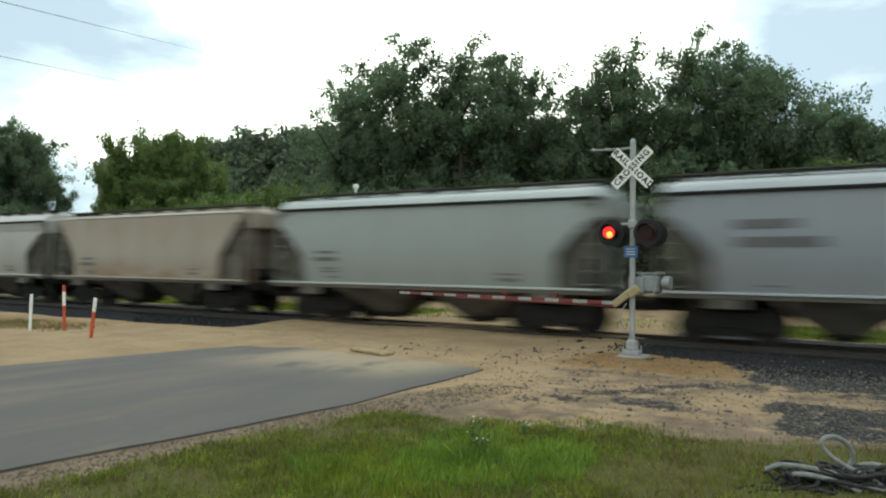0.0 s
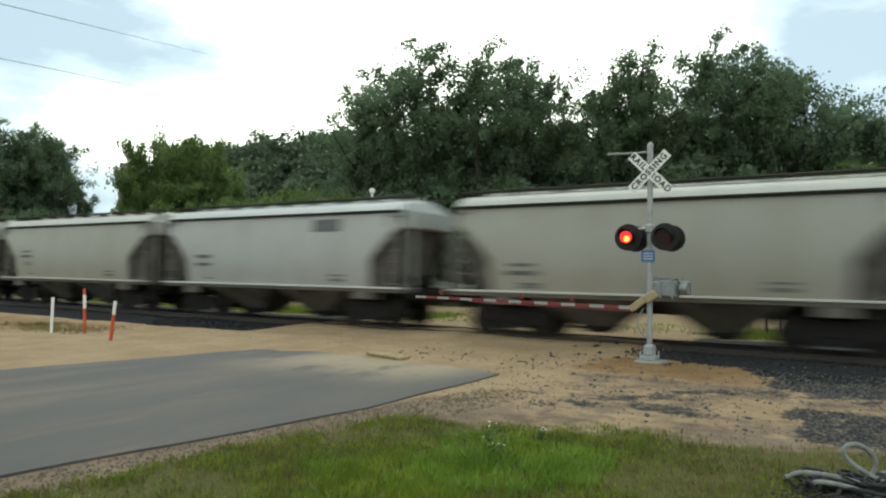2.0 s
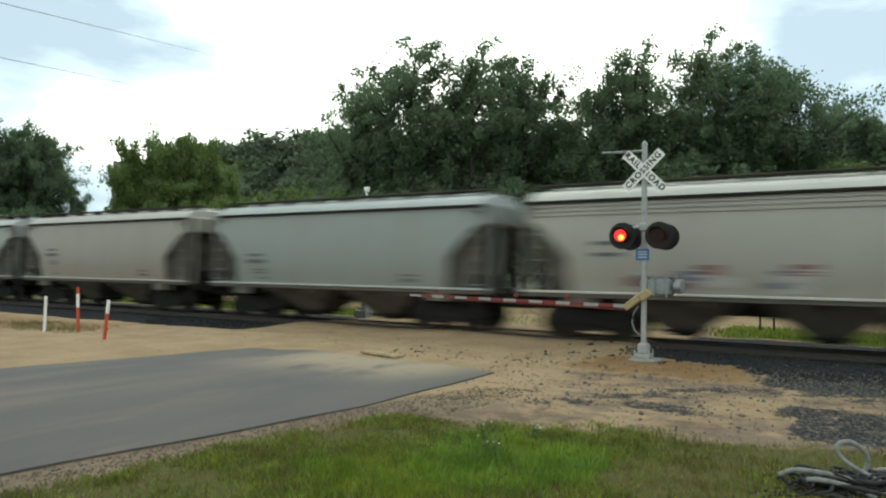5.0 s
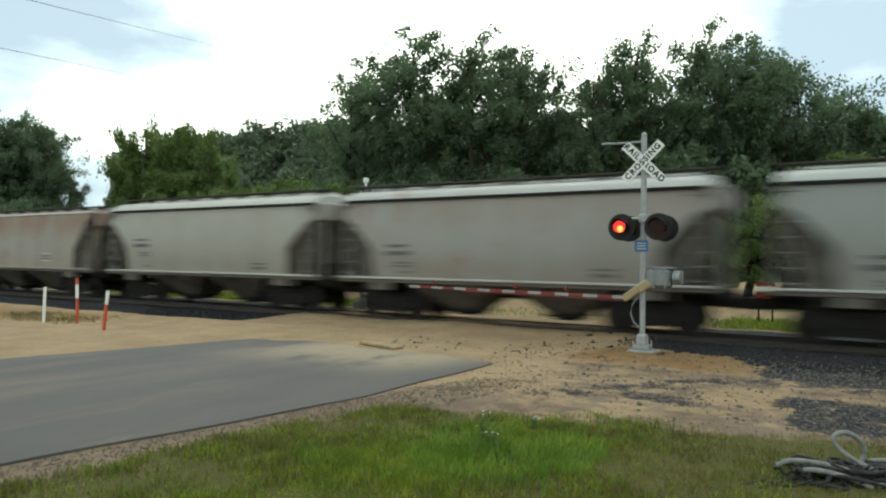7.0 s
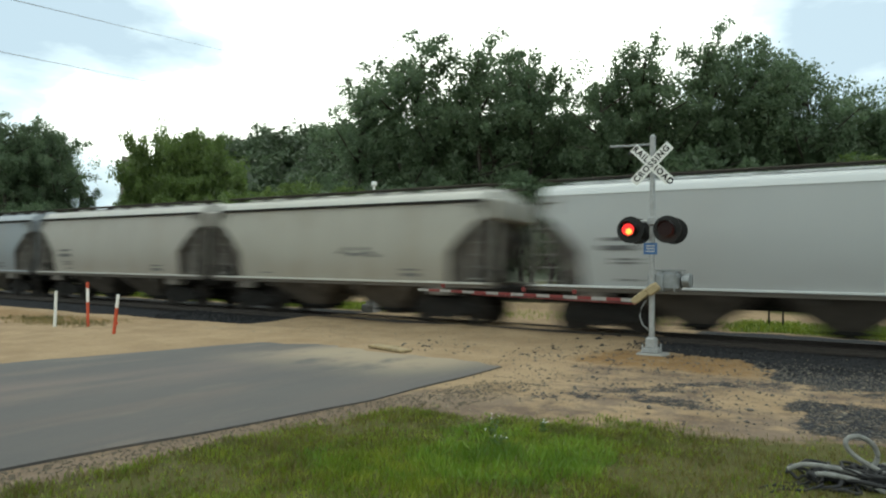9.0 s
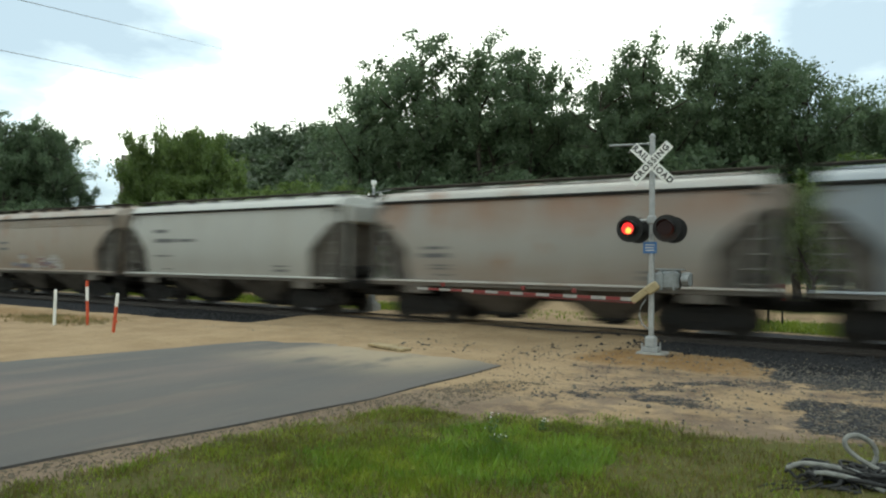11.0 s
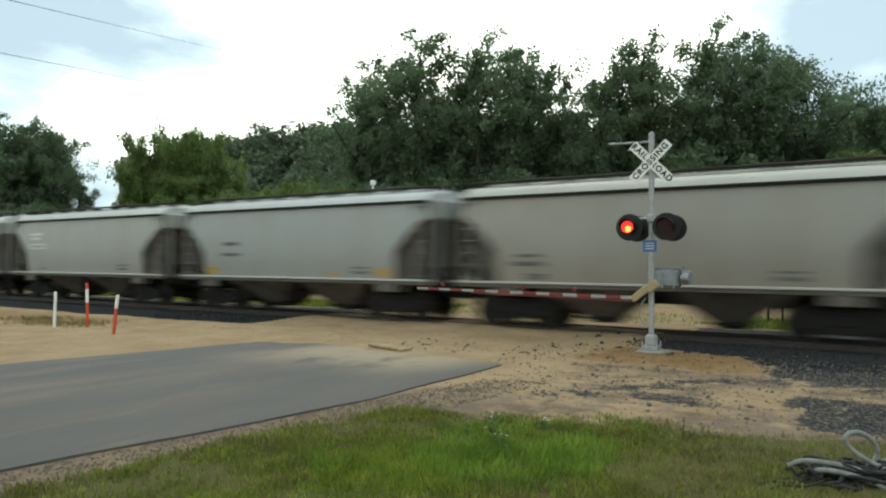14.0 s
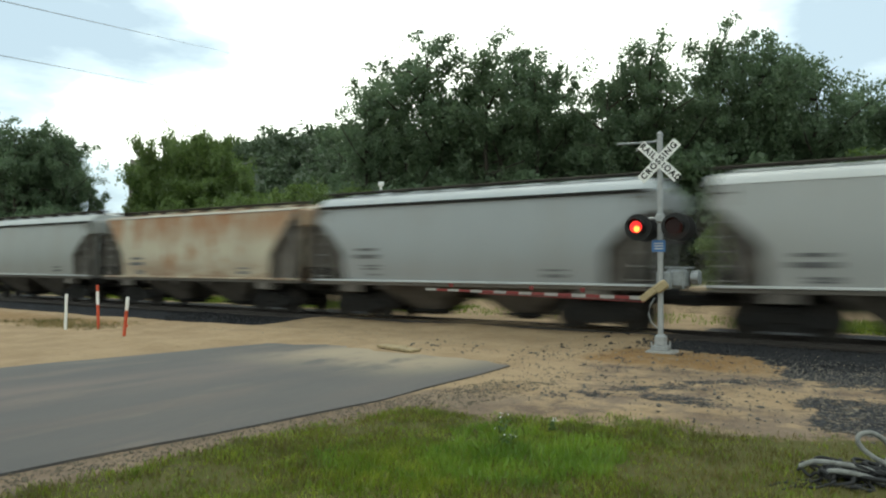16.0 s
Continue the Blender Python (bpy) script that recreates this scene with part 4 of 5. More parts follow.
def build_signal(s, n, facing, gate, label):
    sig = thing("crossing_signal", at(s, n, ground_height(s, n) + (0 if facing < 0 else 0.25), 0 if facing < 0 else 180), label, "railway signal", "crossing signals")
    bm = B()
    tube(bm, (0, 0, 0.3), (0, 0, 4.86), 0.062, 14)
    tube(bm, (0, 0, 4.86), (0, 0, 4.93), 0.075, 12, 0.03)
    part("mast", bm, M_ALU, sig, "silver-painted mast", True)
    bm = box(B(), (0.36, 0.36, 0.10), (0, 0, 0.10), bevel=0.015)
    box(bm, (0.24, 0.24, 0.26), (0, 0, 0.26), bevel=0.04)
    for x in (-0.16, 0.16):
        for y in (-0.16, 0.16):
            tube(bm, (x, y, 0.12), (x, y, 0.24), 0.018, 6)
    part("base", bm, M_ALU, sig)
    part("footing", box(B(), (0.62, 0.58, 0.60), (0.03, 0, -0.25), bevel=0.03), M_CONC, sig, "concrete footing")
    for ang, word in ((45, "CROSSING"), (-45, "RAILROAD")):
        y = -0.10 if ang > 0 else -0.085
        bm = box(B(), (1.14, 0.006, 0.22), (0, 0, 0), bevel=0.0)
        box(bm, (0.5, 0.03, 0.05), (0, 0.02, 0))
        bl = part("crossbuck_blade", bm, M_WHITE, sig, "white crossbuck blade with black letters")
        bl.matrix_basis = pose(0, y, 4.25, 0, -ang, 0)
        half = len(word) // 2
        for piece, cx in (((word, 0.0),) if ang > 0 else ((word[:half], -0.34), (word[half:], 0.34))):
            text_bars(piece, 0.185, M_BLACK, "letters", bl, pose(cx, -0.006, 0, 90, 0, 0))
    bm = box(B(), (0.30, 0.012, 0.26), (-0.02, -0.075, 2.36), bevel=0.003)
    plate = part("notice_plate", bm, M_BLUE, sig, "small blue notice plate")
    bm = B()
    for z in (2.42, 2.36, 2.30):
        box(bm, (0.2, 0.004, 0.022), (-0.02, -0.084, z))
    part("notice_text", bm, M_PALE, plate)
    bm = B()
    tube(bm, (-0.42, 0, 2.98), (0.42, 0, 2.98), 0.03, 8)
    for x in (-0.40, 0.40):
        tube(bm, (x, -0.34, 2.80), (x, 0.34, 2.80), 0.035, 8)
        tube(bm, (x, 0, 2.98), (x, 0, 2.78), 0.03, 8)
    box(bm, (0.18, 0.2, 0.2), (0, 0, 2.98), bevel=0.03)
    part("cross_arm", bm, M_ALU, sig)
    lenses = []
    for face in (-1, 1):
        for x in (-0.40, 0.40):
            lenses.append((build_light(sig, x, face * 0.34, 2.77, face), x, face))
    # short bracket near the top
    bm = B()
    pipe(bm, [(0, 0.05, 4.72), (-0.35, 0.06, 4.72), (-0.75, 0.10, 4.74), (-1.02, 0.14, 4.76)], 0.026, 8)
    tube(bm, (-0.30, 0.06, 4.70), (-0.55, 0.08, 4.55), 0.02, 6)
    part("bracket", bm, M_GALV, sig)
    if facing > 0:
        bm = box(B(), (0.22, 0.16, 0.20), (0, 0, 5.14), bevel=0.03)
        tube(bm, (0, 0, 4.9), (0, 0, 5.06), 0.05, 10)
        part("bell", bm, M_WHITE, sig, "pale bell on top of the mast")
    if gate:
        part("gate_motor_case", box(B(), (0.50, 0.40, 0.42), (0.32, 0.30, 1.64), bevel=0.06), M_GALV, sig, "grey gate motor case")
        part("junction_box", box(B(), (0.20, 0.28, 0.32), (0.70, 0.30, 1.66), bevel=0.04), M_GALV, sig)
        part("mounting_plate", box(B(), (0.34, 0.16, 0.40), (0.06, 0.12, 1.60), bevel=0.03), M_GALV, sig)
        for x in (0.18, 0.46):
            part("case_rib", box(B(), (0.035, 0.42, 0.46), (x, 0.30, 1.64), bevel=0.008), M_GALV, sig)
        part("motor_cap", tube(B(), (0.62, 0.12, 1.66), (0.78, 0.12, 1.66), 0.10, 12), M_GALV, sig)
        part("case_lid", box(B(), (0.60, 0.30, 0.04), (0.34, 0.30, 1.88), bevel=0.01), M_GALV, sig)
        bm = B()
        box(bm, (0.62, 0.05, 0.16), (-0.15, -0.16, 1.34), (0, -38, 0), bevel=0.02)
        box(bm, (0.30, 0.10, 0.20), (0.06, -0.16, 1.46), (0, -38, 0), bevel=0.03)
        part("arm_bracket", bm, plain("tan_fibreglass", (0.33, 0.26, 0.14), 0.6), sig, "tan arm bracket")
        bm = B()
        pipe(bm, [(-0.10, -0.1, 1.20), (-0.20, -0.1, 1.05), (-0.24, -0.1, 0.85), (-0.18, -0.09, 0.66), (-0.05, -0.07, 0.54)], 0.016, 8)
        part("conduit", bm, M_GALV, sig)
        # striped arm, level across the road
        length, k = 5.85, 17
        for i in range(k):
            a, b = -0.30 - length * i / k, -0.30 - length * (i + 1) / k
            h = 0.078 - 0.022 * i / k
            z = 1.20 + 0.08 * i / k
            bm = box(B(), (a - b, 0.03, h), ((a + b) / 2, -0.16, z), (0, 0.86, 0))
            part("arm_stripe", bm, M_RED if i % 2 else M_ARM, sig)
        bm = B()
        pipe(bm, [(-0.3, -0.19, 1.12), (-2.0, -0.19, 1.155), (-4.5, -0.19, 1.20)], 0.012, 6)
        part("arm_wire", bm, M_RED, sig)
        for d in (1.75, 3.05, 5.35):
            bm = box(B(), (0.09, 0.07, 0.11), (-d, -0.16, 1.32 + 0.015 * d), bevel=0.015)
            tube(bm, (-d, -0.20, 1.33 + 0.015 * d), (-d, -0.225, 1.33 + 0.015 * d), 0.045, 12)
            part("arm_lamp", bm, M_RED, sig, "small red arm lamp")
    return sig, lenses


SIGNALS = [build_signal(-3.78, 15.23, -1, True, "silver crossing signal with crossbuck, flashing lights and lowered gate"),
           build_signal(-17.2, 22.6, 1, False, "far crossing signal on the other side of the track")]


# ---------------------------------------------------------------- stakes, cables, small things
def build_stake(s, n, h, lean, cols, label, wire=False):
    z0 = ground_height(s, n)
    st = thing("marker_stake", at(s, n, z0) @ pose(0, 0, 0, lean[0], lean[1], 0), label, "stake", "marker stakes")
    cuts = [(-0.1, cols[0][1] * h, cols[0][0])] + [(a[1] * h, b[1] * h, b[0]) for a, b in zip(cols, cols[1:])]
    for a, b, mat in cuts:
        bm = box(B(), (0.085, 0.05, b - a), (0, 0, (a + b) / 2), bevel=0.006)
        part("stake_section", bm, mat, st)
    if wire:
        bm = B()
        box(bm, (0.07, 0.02, 0.06), (0.12, -0.02, h * 0.30), (0, 30, 0), bevel=0.005)
        tube(bm, (0.03, 0, h * 0.28), (0.12, -0.02, h * 0.30), 0.008, 5)
        part("ribbon", bm, M_ORANGE, st)


build_stake(-19.48, 10.68, 1.02, (0, 1), [(M_WHITE, 1.0)], "white marker stake in the sand")
build_stake(-18.79, 11.25, 1.28, (0, -4), [(M_ORANGE, 0.55), (M_WHITE, 0.86), (M_ORANGE, 1.0)], "orange and white marker stake in the sand")
build_stake(-16.23, 10.41, 1.02, (0, 8), [(M_ORANGE, 0.66), (M_WHITE, 1.0)], "leaning orange stake with a white top", True)


def build_cable_coil():
    c = thing("cable_coil", pose(3.60, 5.93, -0.01), "coil of grey and black cable lying in the grass", "cable")
    rng = random.Random(8)

    def strand(pts, r, mat, name):
        fine = []
        P = [Vector((p[0] * 0.76, p[1] * 0.8, p[2] * 0.66)) for p in pts]
        for i in range(len(P) - 1):
            p0, p1, p2, p3 = P[max(i - 1, 0)], P[i], P[i + 1], P[min(i + 2, len(P) - 1)]
            for k in range(7):
                u = k / 7
                fine.append(0.5 * ((2 * p1) + (p2 - p0) * u + (2 * p0 - 5 * p1 + 4 * p2 - p3) * u * u + (3 * p1 - p0 - 3 * p2 + p3) * u ** 3))
        fine.append(P[-1])
        part(name, pipe(B(), fine, r, 10), mat, c, smooth=True)
    # standing loop
    strand([(0.62, -0.30, 0.02), (0.45, -0.10, 0.16), (0.18, 0.05, 0.34), (0.06, 0.10, 0.50), (0.10, 0.12, 0.60), (0.24, 0.12, 0.62), (0.40, 0.12, 0.50), (0.44, 0.12, 0.32), (0.34, 0.14, 0.15), (0.15, 0.10, 0.06)], 0.022, M_RUBBER, "cable_loop")
    strand([(-0.62, 0.10, 0.18), (-0.50, 0.02, 0.27), (-0.25, -0.02, 0.26), (0.05, -0.06, 0.20), (0.25, -0.12, 0.10), (0.30, -0.2, 0.03)], 0.022, M_RUBBER, "cable_loop")
    strand([(-0.45, -0.02, 0.15), (-0.30, -0.10, 0.19), (-0.05, -0.16, 0.15), (0.15, -0.22, 0.08), (0.25, -0.3, 0.03)], 0.022, M_RUBBER, "cable_loop")
    strand([(0.40, 0.3, 0.06), (0.62, 0.2, 0.22), (0.85, 0.1, 0.22), (1.1, 0.0, 0.12), (1.25, -0.1, 0.05)], 0.022, M_RUBBER, "cable_loop")
    strand([(0.15, -0.15, 0.04), (0.40, -0.25, 0.06), (0.55, -0.35, 0.05), (0.8, -0.38, 0.04)], 0.025, M_RUBBER, "cable_loop")
    for i in range(36):
        a0 = rng.random() * 6.28
        cx, cy = rng.uniform(-0.40, 0.75), rng.uniform(-0.16, 0.14)
        ra, rb = rng.uniform(0.14, 0.42), rng.uniform(0.10, 0.24)
        h = rng.uniform(0.02, 0.20)
        strand([(cx + ra * math.cos(a0 + k * 0.62) + rng.uniform(-0.05, 0.05), cy + rb * math.sin(a0 + k * 0.62) + rng.uniform(-0.03, 0.03),
                 max(0.015, h + rng.uniform(-0.06, 0.06))) for k in range(rng.choice((7, 9, 11)))], rng.choice((0.010, 0.014, 0.018)), M_CABLE, "black_cable_loop")
    for dx, dy in ((0.0, 0.0), (0.08, -0.12), (0.2, 0.1)):
        strand([(-0.45 + dx, -0.05 + dy, 0.08), (-0.7 + dx, -0.12 + dy, 0.03), (-0.9 + dx, -0.06 + dy, 0.02), (-1.1 + dx, -0.15 + dy, 0.01)], 0.010, M_CABLE, "black_cable_loop")


build_cable_coil()


def build_plank():
    s, n = -8.85, 12.32
    ob = link("plank", box(box(B(), (1.08, 0.34, 0.06), (0, 0, 0.03), (0, 2, 0), bevel=0.01), (0.55, 0.14, 0.04), (-0.32, 0.25, 0.03), (0, 0, 14), bevel=0.008), M_WOOD)
    ob.matrix_basis = at(s, n, ground_height(s, n) + 0.01, -10)
    tagged(ob, "weathered plank lying in the sand", "plank")


build_plank()


def build_barricade():
    b = thing("barricade", at(-2.2, 26.0, ground_height(-2.2, 26.0)), "small red and white road barricade on the grass", "barricade")
    for x in (-0.22, 0.22):
        part("post", box(B(), (0.06, 0.05, 1.5), (x, 0, 0.72), bevel=0.006), M_BLACK, b)
    for z, h, mat in ((1.40, 0.14, M_RED), (1.22, 0.14, M_WHITE), (1.06, 0.10, M_RED), (0.86, 0.24, M_ORANGE)):
        part("board", box(B(), (0.62, 0.03, h), (0, -0.045, z), bevel=0.004), mat, b)
    for x in (-0.22, 0.22):
        part("foot", box(B(), (0.07, 0.7, 0.05), (x, 0, 0.03), bevel=0.006), M_BLACK, b)


build_barricade()


# ---------------------------------------------------------------- overhead wires
def build_wire(a, b, sag, r=0.012):
    pts = [Vector(a).lerp(Vector(b), i / 24) - Vector((0, 0, sag * 4 * (i / 24) * (1 - i / 24))) for i in range(25)]
    ob = link("power_line", pipe(B(), pts, r, 5), M_WIRE, smooth=True)
    tagged(ob, "thin overhead power line", "cable", "power lines", "structure")


build_wire((-8.65, 10.0, 6.29), (-24.58, 75, 26.02), 0.0, 0.010)
build_wire((-9.22, 10.0, 5.49), (-30.99, 75, 22.0), 0.0, 0.010)


# ---------------------------------------------------------------- trees
def leaf_quads(rng, centres, radii, per, size, flat=0.85, stray=0.13):
    """Small four-cornered leaves in each clump, thinning out past its rim."""
    k = len(centres) * per
    c = np.repeat(centres, per, axis=0)
    r = np.repeat(radii, per)
    d = rng.normal(size=(k, 3))
    d /= np.linalg.norm(d, axis=1, keepdims=True)
    rad = r * (0.15 + 0.85 * rng.random(k) ** 0.6) * (1 + 0.75 * (rng.random(k) < stray) * rng.random(k))
    # each clump is drawn out its own way
    draw = np.repeat(rng.uniform(0.65, 1.35, size=(len(centres), 3)), per, axis=0) * np.array([1.0, 1.0, flat])
    p = c + d * rad[:, None] * draw
    u = rng.normal(size=(k, 3))
    u /= np.linalg.norm(u, axis=1, keepdims=True)
    w = np.cross(u, rng.normal(size=(k, 3)))
    w /= np.linalg.norm(w, axis=1, keepdims=True)
    sz = (size * (0.6 + 0.8 * rng.random(k)))[:, None]
    return np.stack([p - u * sz, p - w * sz * 0.6, p + u * sz, p + w * sz * 0.6], axis=1)


def tree_parts(seed, h, rad, crown_low, limbs, per, leaf, leafmat, name="tree", label="", fat=1.0):
    """A trunk that forks into upright leaders, limbs with side twigs, and many small leaf clumps along them."""
    rng = np.random.default_rng(seed)
    t = thing(name, Matrix.Identity(4), label, "tree" if name == "tree" else "shrub", "trees behind the track")
    bm = B()
    cent, rr = [], []
    leaders = 3 if name == "tree" else 2
    fork = Vector((0, 0, h * (0.16 + 0.08 * rng.random())))
    pipe(bm, [(0, 0, -0.3), (0.02 * h * rng.normal(), 0.01 * h, fork.z * 0.5), fork], lambda u: h * 0.021 * (1 - 0.35 * u) + 0.02, 8)
    spines = []
    for j in range(leaders):
        a = 2 * math.pi * j / leaders + rng.normal() * 0.4
        out = rad * (0.20 + 0.30 * rng.random())
        top = Vector((math.cos(a) * out, math.sin(a) * out, h * (0.78 + 0.10 * rng.random() if j else 0.885)))
        sp = [fork.lerp(top, u) + Vector((math.cos(a), math.sin(a), 0)) * out * 0.35 * math.sin(math.pi * u) + Vector((*rng.normal(size=2) * 0.006 * h, 0)) for u in [i / 7 for i in range(8)]]
        sp[0] = fork
        spines.append(sp)
        pipe(bm, sp, lambda u: h * 0.012 * (1 - 0.85 * u) + 0.014, 6)
    for i in range(limbs):
        sp = spines[i % leaders]
        f = (i + rng.random()) / limbs
        st = sp[min(7, int(f * 7))].lerp(sp[min(7, int(f * 7) + 1)], (f * 7) % 1)
        a = 2.399 * i + rng.normal() * 0.5
        zc = max(crown_low, min(0.96, st.z / h + 0.02 + 0.13 * rng.random()))
        uu = (zc - crown_low) / (1 - crown_low)
        reach = rad * (0.28 + 0.72 * math.sin(math.pi * min(0.98, max(0.05, uu * 0.80 + 0.14))) ** 0.7) * (0.55 + 0.55 * rng.random())
        end = Vector((st.x * 0.5 + math.cos(a) * reach, st.y * 0.5 + math.sin(a) * reach, zc * h))
        mid = st.lerp(end, 0.5) + Vector((0, 0, -0.02 * h + 0.04 * h * rng.random()))
        pipe(bm, [st, st.lerp(mid, 0.5), mid, mid.lerp(end, 0.6), end], lambda u: h * 0.0052 * (1 - 0.8 * u) + 0.010, 5)
        for w in (0.35, 0.55, 0.72, 0.86, 1.0, 1.08):
            p = st.lerp(end, w)
            sc = (0.030 + 0.018 * w) * h
            off = np.clip(rng.normal(size=3), -1.3, 1.3) * sc
            cent.append((p.x + off[0], p.y + off[1], min(p.z + off[2] * 0.8, 0.97 * h)))
            rr.append(fat * h * (0.026 + 0.030 * rng.random()))
    for sp in spines:
        for k in range(14):
            u = 3.6 + 3.4 * (k + rng.random()) / 14
            p = sp[int(u)].lerp(sp[min(7, int(u) + 1)], u % 1) + Vector(np.clip(rng.normal(size=3), -1.3, 1.3)) * 0.022 * h
            cent.append(tuple(p))
            rr.append(fat * h * (0.034 + 0.022 * rng.random()))
    part("trunk", bm, M_BARK, t, "grey-brown trunk with limbs", True)
    crown = quads("crown", leaf_quads(rng, np.array(cent), np.array(rr), per, leaf), leafmat, t)
    crown["kind"] = "stuff"
    return t


TALL = [tree_parts(11 + i, 18.0, r, lo, 33, 98, 0.128, M_LEAF, "tree", "tall dark green cottonwood with gaps in its crown", 1.12) for i, (r, lo) in enumerate(((4.2, 0.30), (3.9, 0.34), (4.6, 0.28), (4.1, 0.24)))]
ROUND = [tree_parts(31 + i, 9.0, 4.0, 0.06, 34, 105, 0.12, M_LEAF2, "shrub", "dense bright green leafy tree", 1.75) for i in range(2)]
BUSH = [tree_parts(41 + i, 6.0, 3.4, 0.02, 22, 70, 0.13, M_LEAF, "shrub", "dense dark green undergrowth bush", 1.8) for i in range(2)]


def plant(proto, x, y, scale, turn, wide=1.0, z=-0.1):
    m = pose(x, y, z, 0, 0, turn)
    ob = copy_thing(proto, m)
    ob.scale = (scale * wide, scale * wide, scale)
    return ob


for k, (i, x, y, h, turn, wide) in enumerate((
        (0, -6.0, 52, 17.6, 10, 0.9), (1, -1.8, 53, 20.2, 80, 1.0), (2, 3.0, 52, 21.0, 240, 0.9), (1, 9.8, 54, 15.4, 200, 0.85), (3, 7.2, 53, 19.6, 290, 0.95),
        (3, 12.6, 50, 18.2, 70, 0.8), (0, 15.6, 49, 18.9, 130, 0.95), (2, 19.4, 48, 20.6, 220, 0.70), (1, 22.2, 47, 18.2, 300, 0.95), (0, 25.2, 47, 18.6, 60, 0.9), (3, 29.2, 47, 15.4, 170, 1.0), (1, 31.8, 46, 14.2, 100, 1.1),
        (2, 35.5, 48, 13.0, 10, 1.0), (2, -39.0, 60, 15.9, 40, 1.0), (0, -35.4, 61, 15.2, 120, 0.72), (3, -44.5, 62, 15.4, 210, 1.0), (1, -37.2, 63, 15.2, 300, 1.0), (3, -41.6, 64, 15.0, 20, 1.0), (1, -34.2, 63, 10.5, 60, 0.7))):
    plant(TALL[i], x, y, h / 18.0, turn, wide)
for k, (i, x, y, h, turn, wide) in enumerate((
        (0, -30.0, 69, 15.2, 0, 0.50), (1, -27.8, 71, 16.6, 70, 0.5), (0, -25.6, 70, 16.0, 190, 0.52), (1, -23.2, 72, 13.4, 250, 0.6), (1, -29.4, 67, 10.0, 120, 0.7), (0, -24.6, 67, 10.5, 20, 0.9), (0, -22.0, 66, 8.8, 100, 1.1), (1, -17.0, 60, 8.4, 30, 1.0), (0, -12.4, 56, 8.9, 200, 0.9), (1, -7.6, 47, 7.9, 40, 0.8), (1, -20.0, 63, 8.2, 130, 1.0), (1, -32.6, 67, 5.4, 150, 0.8), (0, 27.0, 42, 9.0, 20, 1.2), (1, 15.2, 35.5, 4.6, 60, 1.0), (0, 19.6, 35, 6.4, 140, 0.9), (1, 23.6, 35.5, 6.8, 250, 0.95), (0, 28.2, 37, 6.0, 310, 1.0))):
    plant(ROUND[i], x, y, h / 9.0, turn, wide)
rb = random.Random(5)
for k in range(22):
    x = -7.5 + k * 2.2
    plant(BUSH[k % 2], x, 50 + rb.uniform(-4, 3), (6.0 + 3.0 * rb.random() + (2.0 if x > 17 else 0)) / 6.0, rb.uniform(0, 360), 1.1)
for k in range(9):
    plant(BUSH[k % 2], -47 + k * 3.2, 60 + rb.uniform(-3, 3), (5.5 + 2.0 * rb.random()) / 6.0, rb.uniform(0, 360), 1.3)
for p in TALL + ROUND + BUSH:
    for c in list(p.children_recursive):
        bpy.data.objects.remove(c)
    bpy.data.objects.remove(p)


def hill_z(x, y):
    """A wooded bluff behind the trees, higher where it is farther off."""
    a = x / max(y, 1.0)
    slope = min(0.196, 0.172 + 0.12 * (a + 0.33)) + 0.002 * math.sin(a * 31) + 0.003 * math.sin(a * 67 + 1)
    slope *= 0.80 + 0.20 * step(a, -0.42, -0.33)
    slope *= step(a, -0.475, -0.452)
    return slope * 205 * step(y, 105, 205)


def build_hill():
    xs = list(np.arange(-118, 221, 6.0))
    ys = [100, 115, 130, 145, 160, 175, 190, 205, 260, 340]
    verts = [(x, y, hill_z(x, min(y, 205)) - 0.5 if y < 300 else -1.0) for y in ys for x in xs]
    k = len(xs)
    faces = [(j * k + i, j * k + i + 1, (j + 1) * k + i + 1, (j + 1) * k + i) for j in range(len(ys) - 1) for i in range(k - 1)]
    hill = raw("hill", verts, faces, M_FAR, None, True)
    tagged(hill, "dark wooded bluff beyond the trees", "hill", kind="structure")
    rng = np.random.default_rng(77)
    cent, rad = [], []
    while len(cent) < 8400:
        x, y = rng.uniform(-100, 190), 104 + 104 * rng.random() ** 0.8
        z = hill_z(x, y)
        if z < 1:
            continue
        big = rng.uniform(2.2, 5.2)
        for k in range(7):
            d = rng.normal(size=3) * big * 0.42
            cent.append((x + d[0], y + d[1], z + 0.3 * big + abs(d[2])))
            rad.append(big * rng.uniform(0.30, 0.55))
    w = quads("woodland", leaf_quads(rng, np.array(cent), np.array(rad), 42, 0.46, 0.85, 0.04), M_FAR)
    tagged(w, "dark green woodland on the bluff", "woods", kind="stuff")


build_hill()


def build_cliff():
    bm = B()
    rings = []
    for i in range(9):
        z = 26.0 * i / 8
        rings.append([(0.8 * math.cos(a) * (1 + 0.12 * wob(i * 1.3, a, 1.5, 3.0)), 4.0 * math.sin(a) * (1 + 0.12 * wob(i * 1.7, a, 1.5, 5.0)), z) for a in [k * math.pi / 6 for k in range(12)]])
    loft(bm, rings)
    ob = link("cliff", bm, plain("sandstone", (0.25, 0.225, 0.19), 0.9, 0.0, 0.4, 0.6, 0.5))
    ob.matrix_basis = pose(-70.0, 150, -0.5)
    tagged(ob, "pale sandstone cliff at the edge of the bluff", "cliff")


build_cliff()


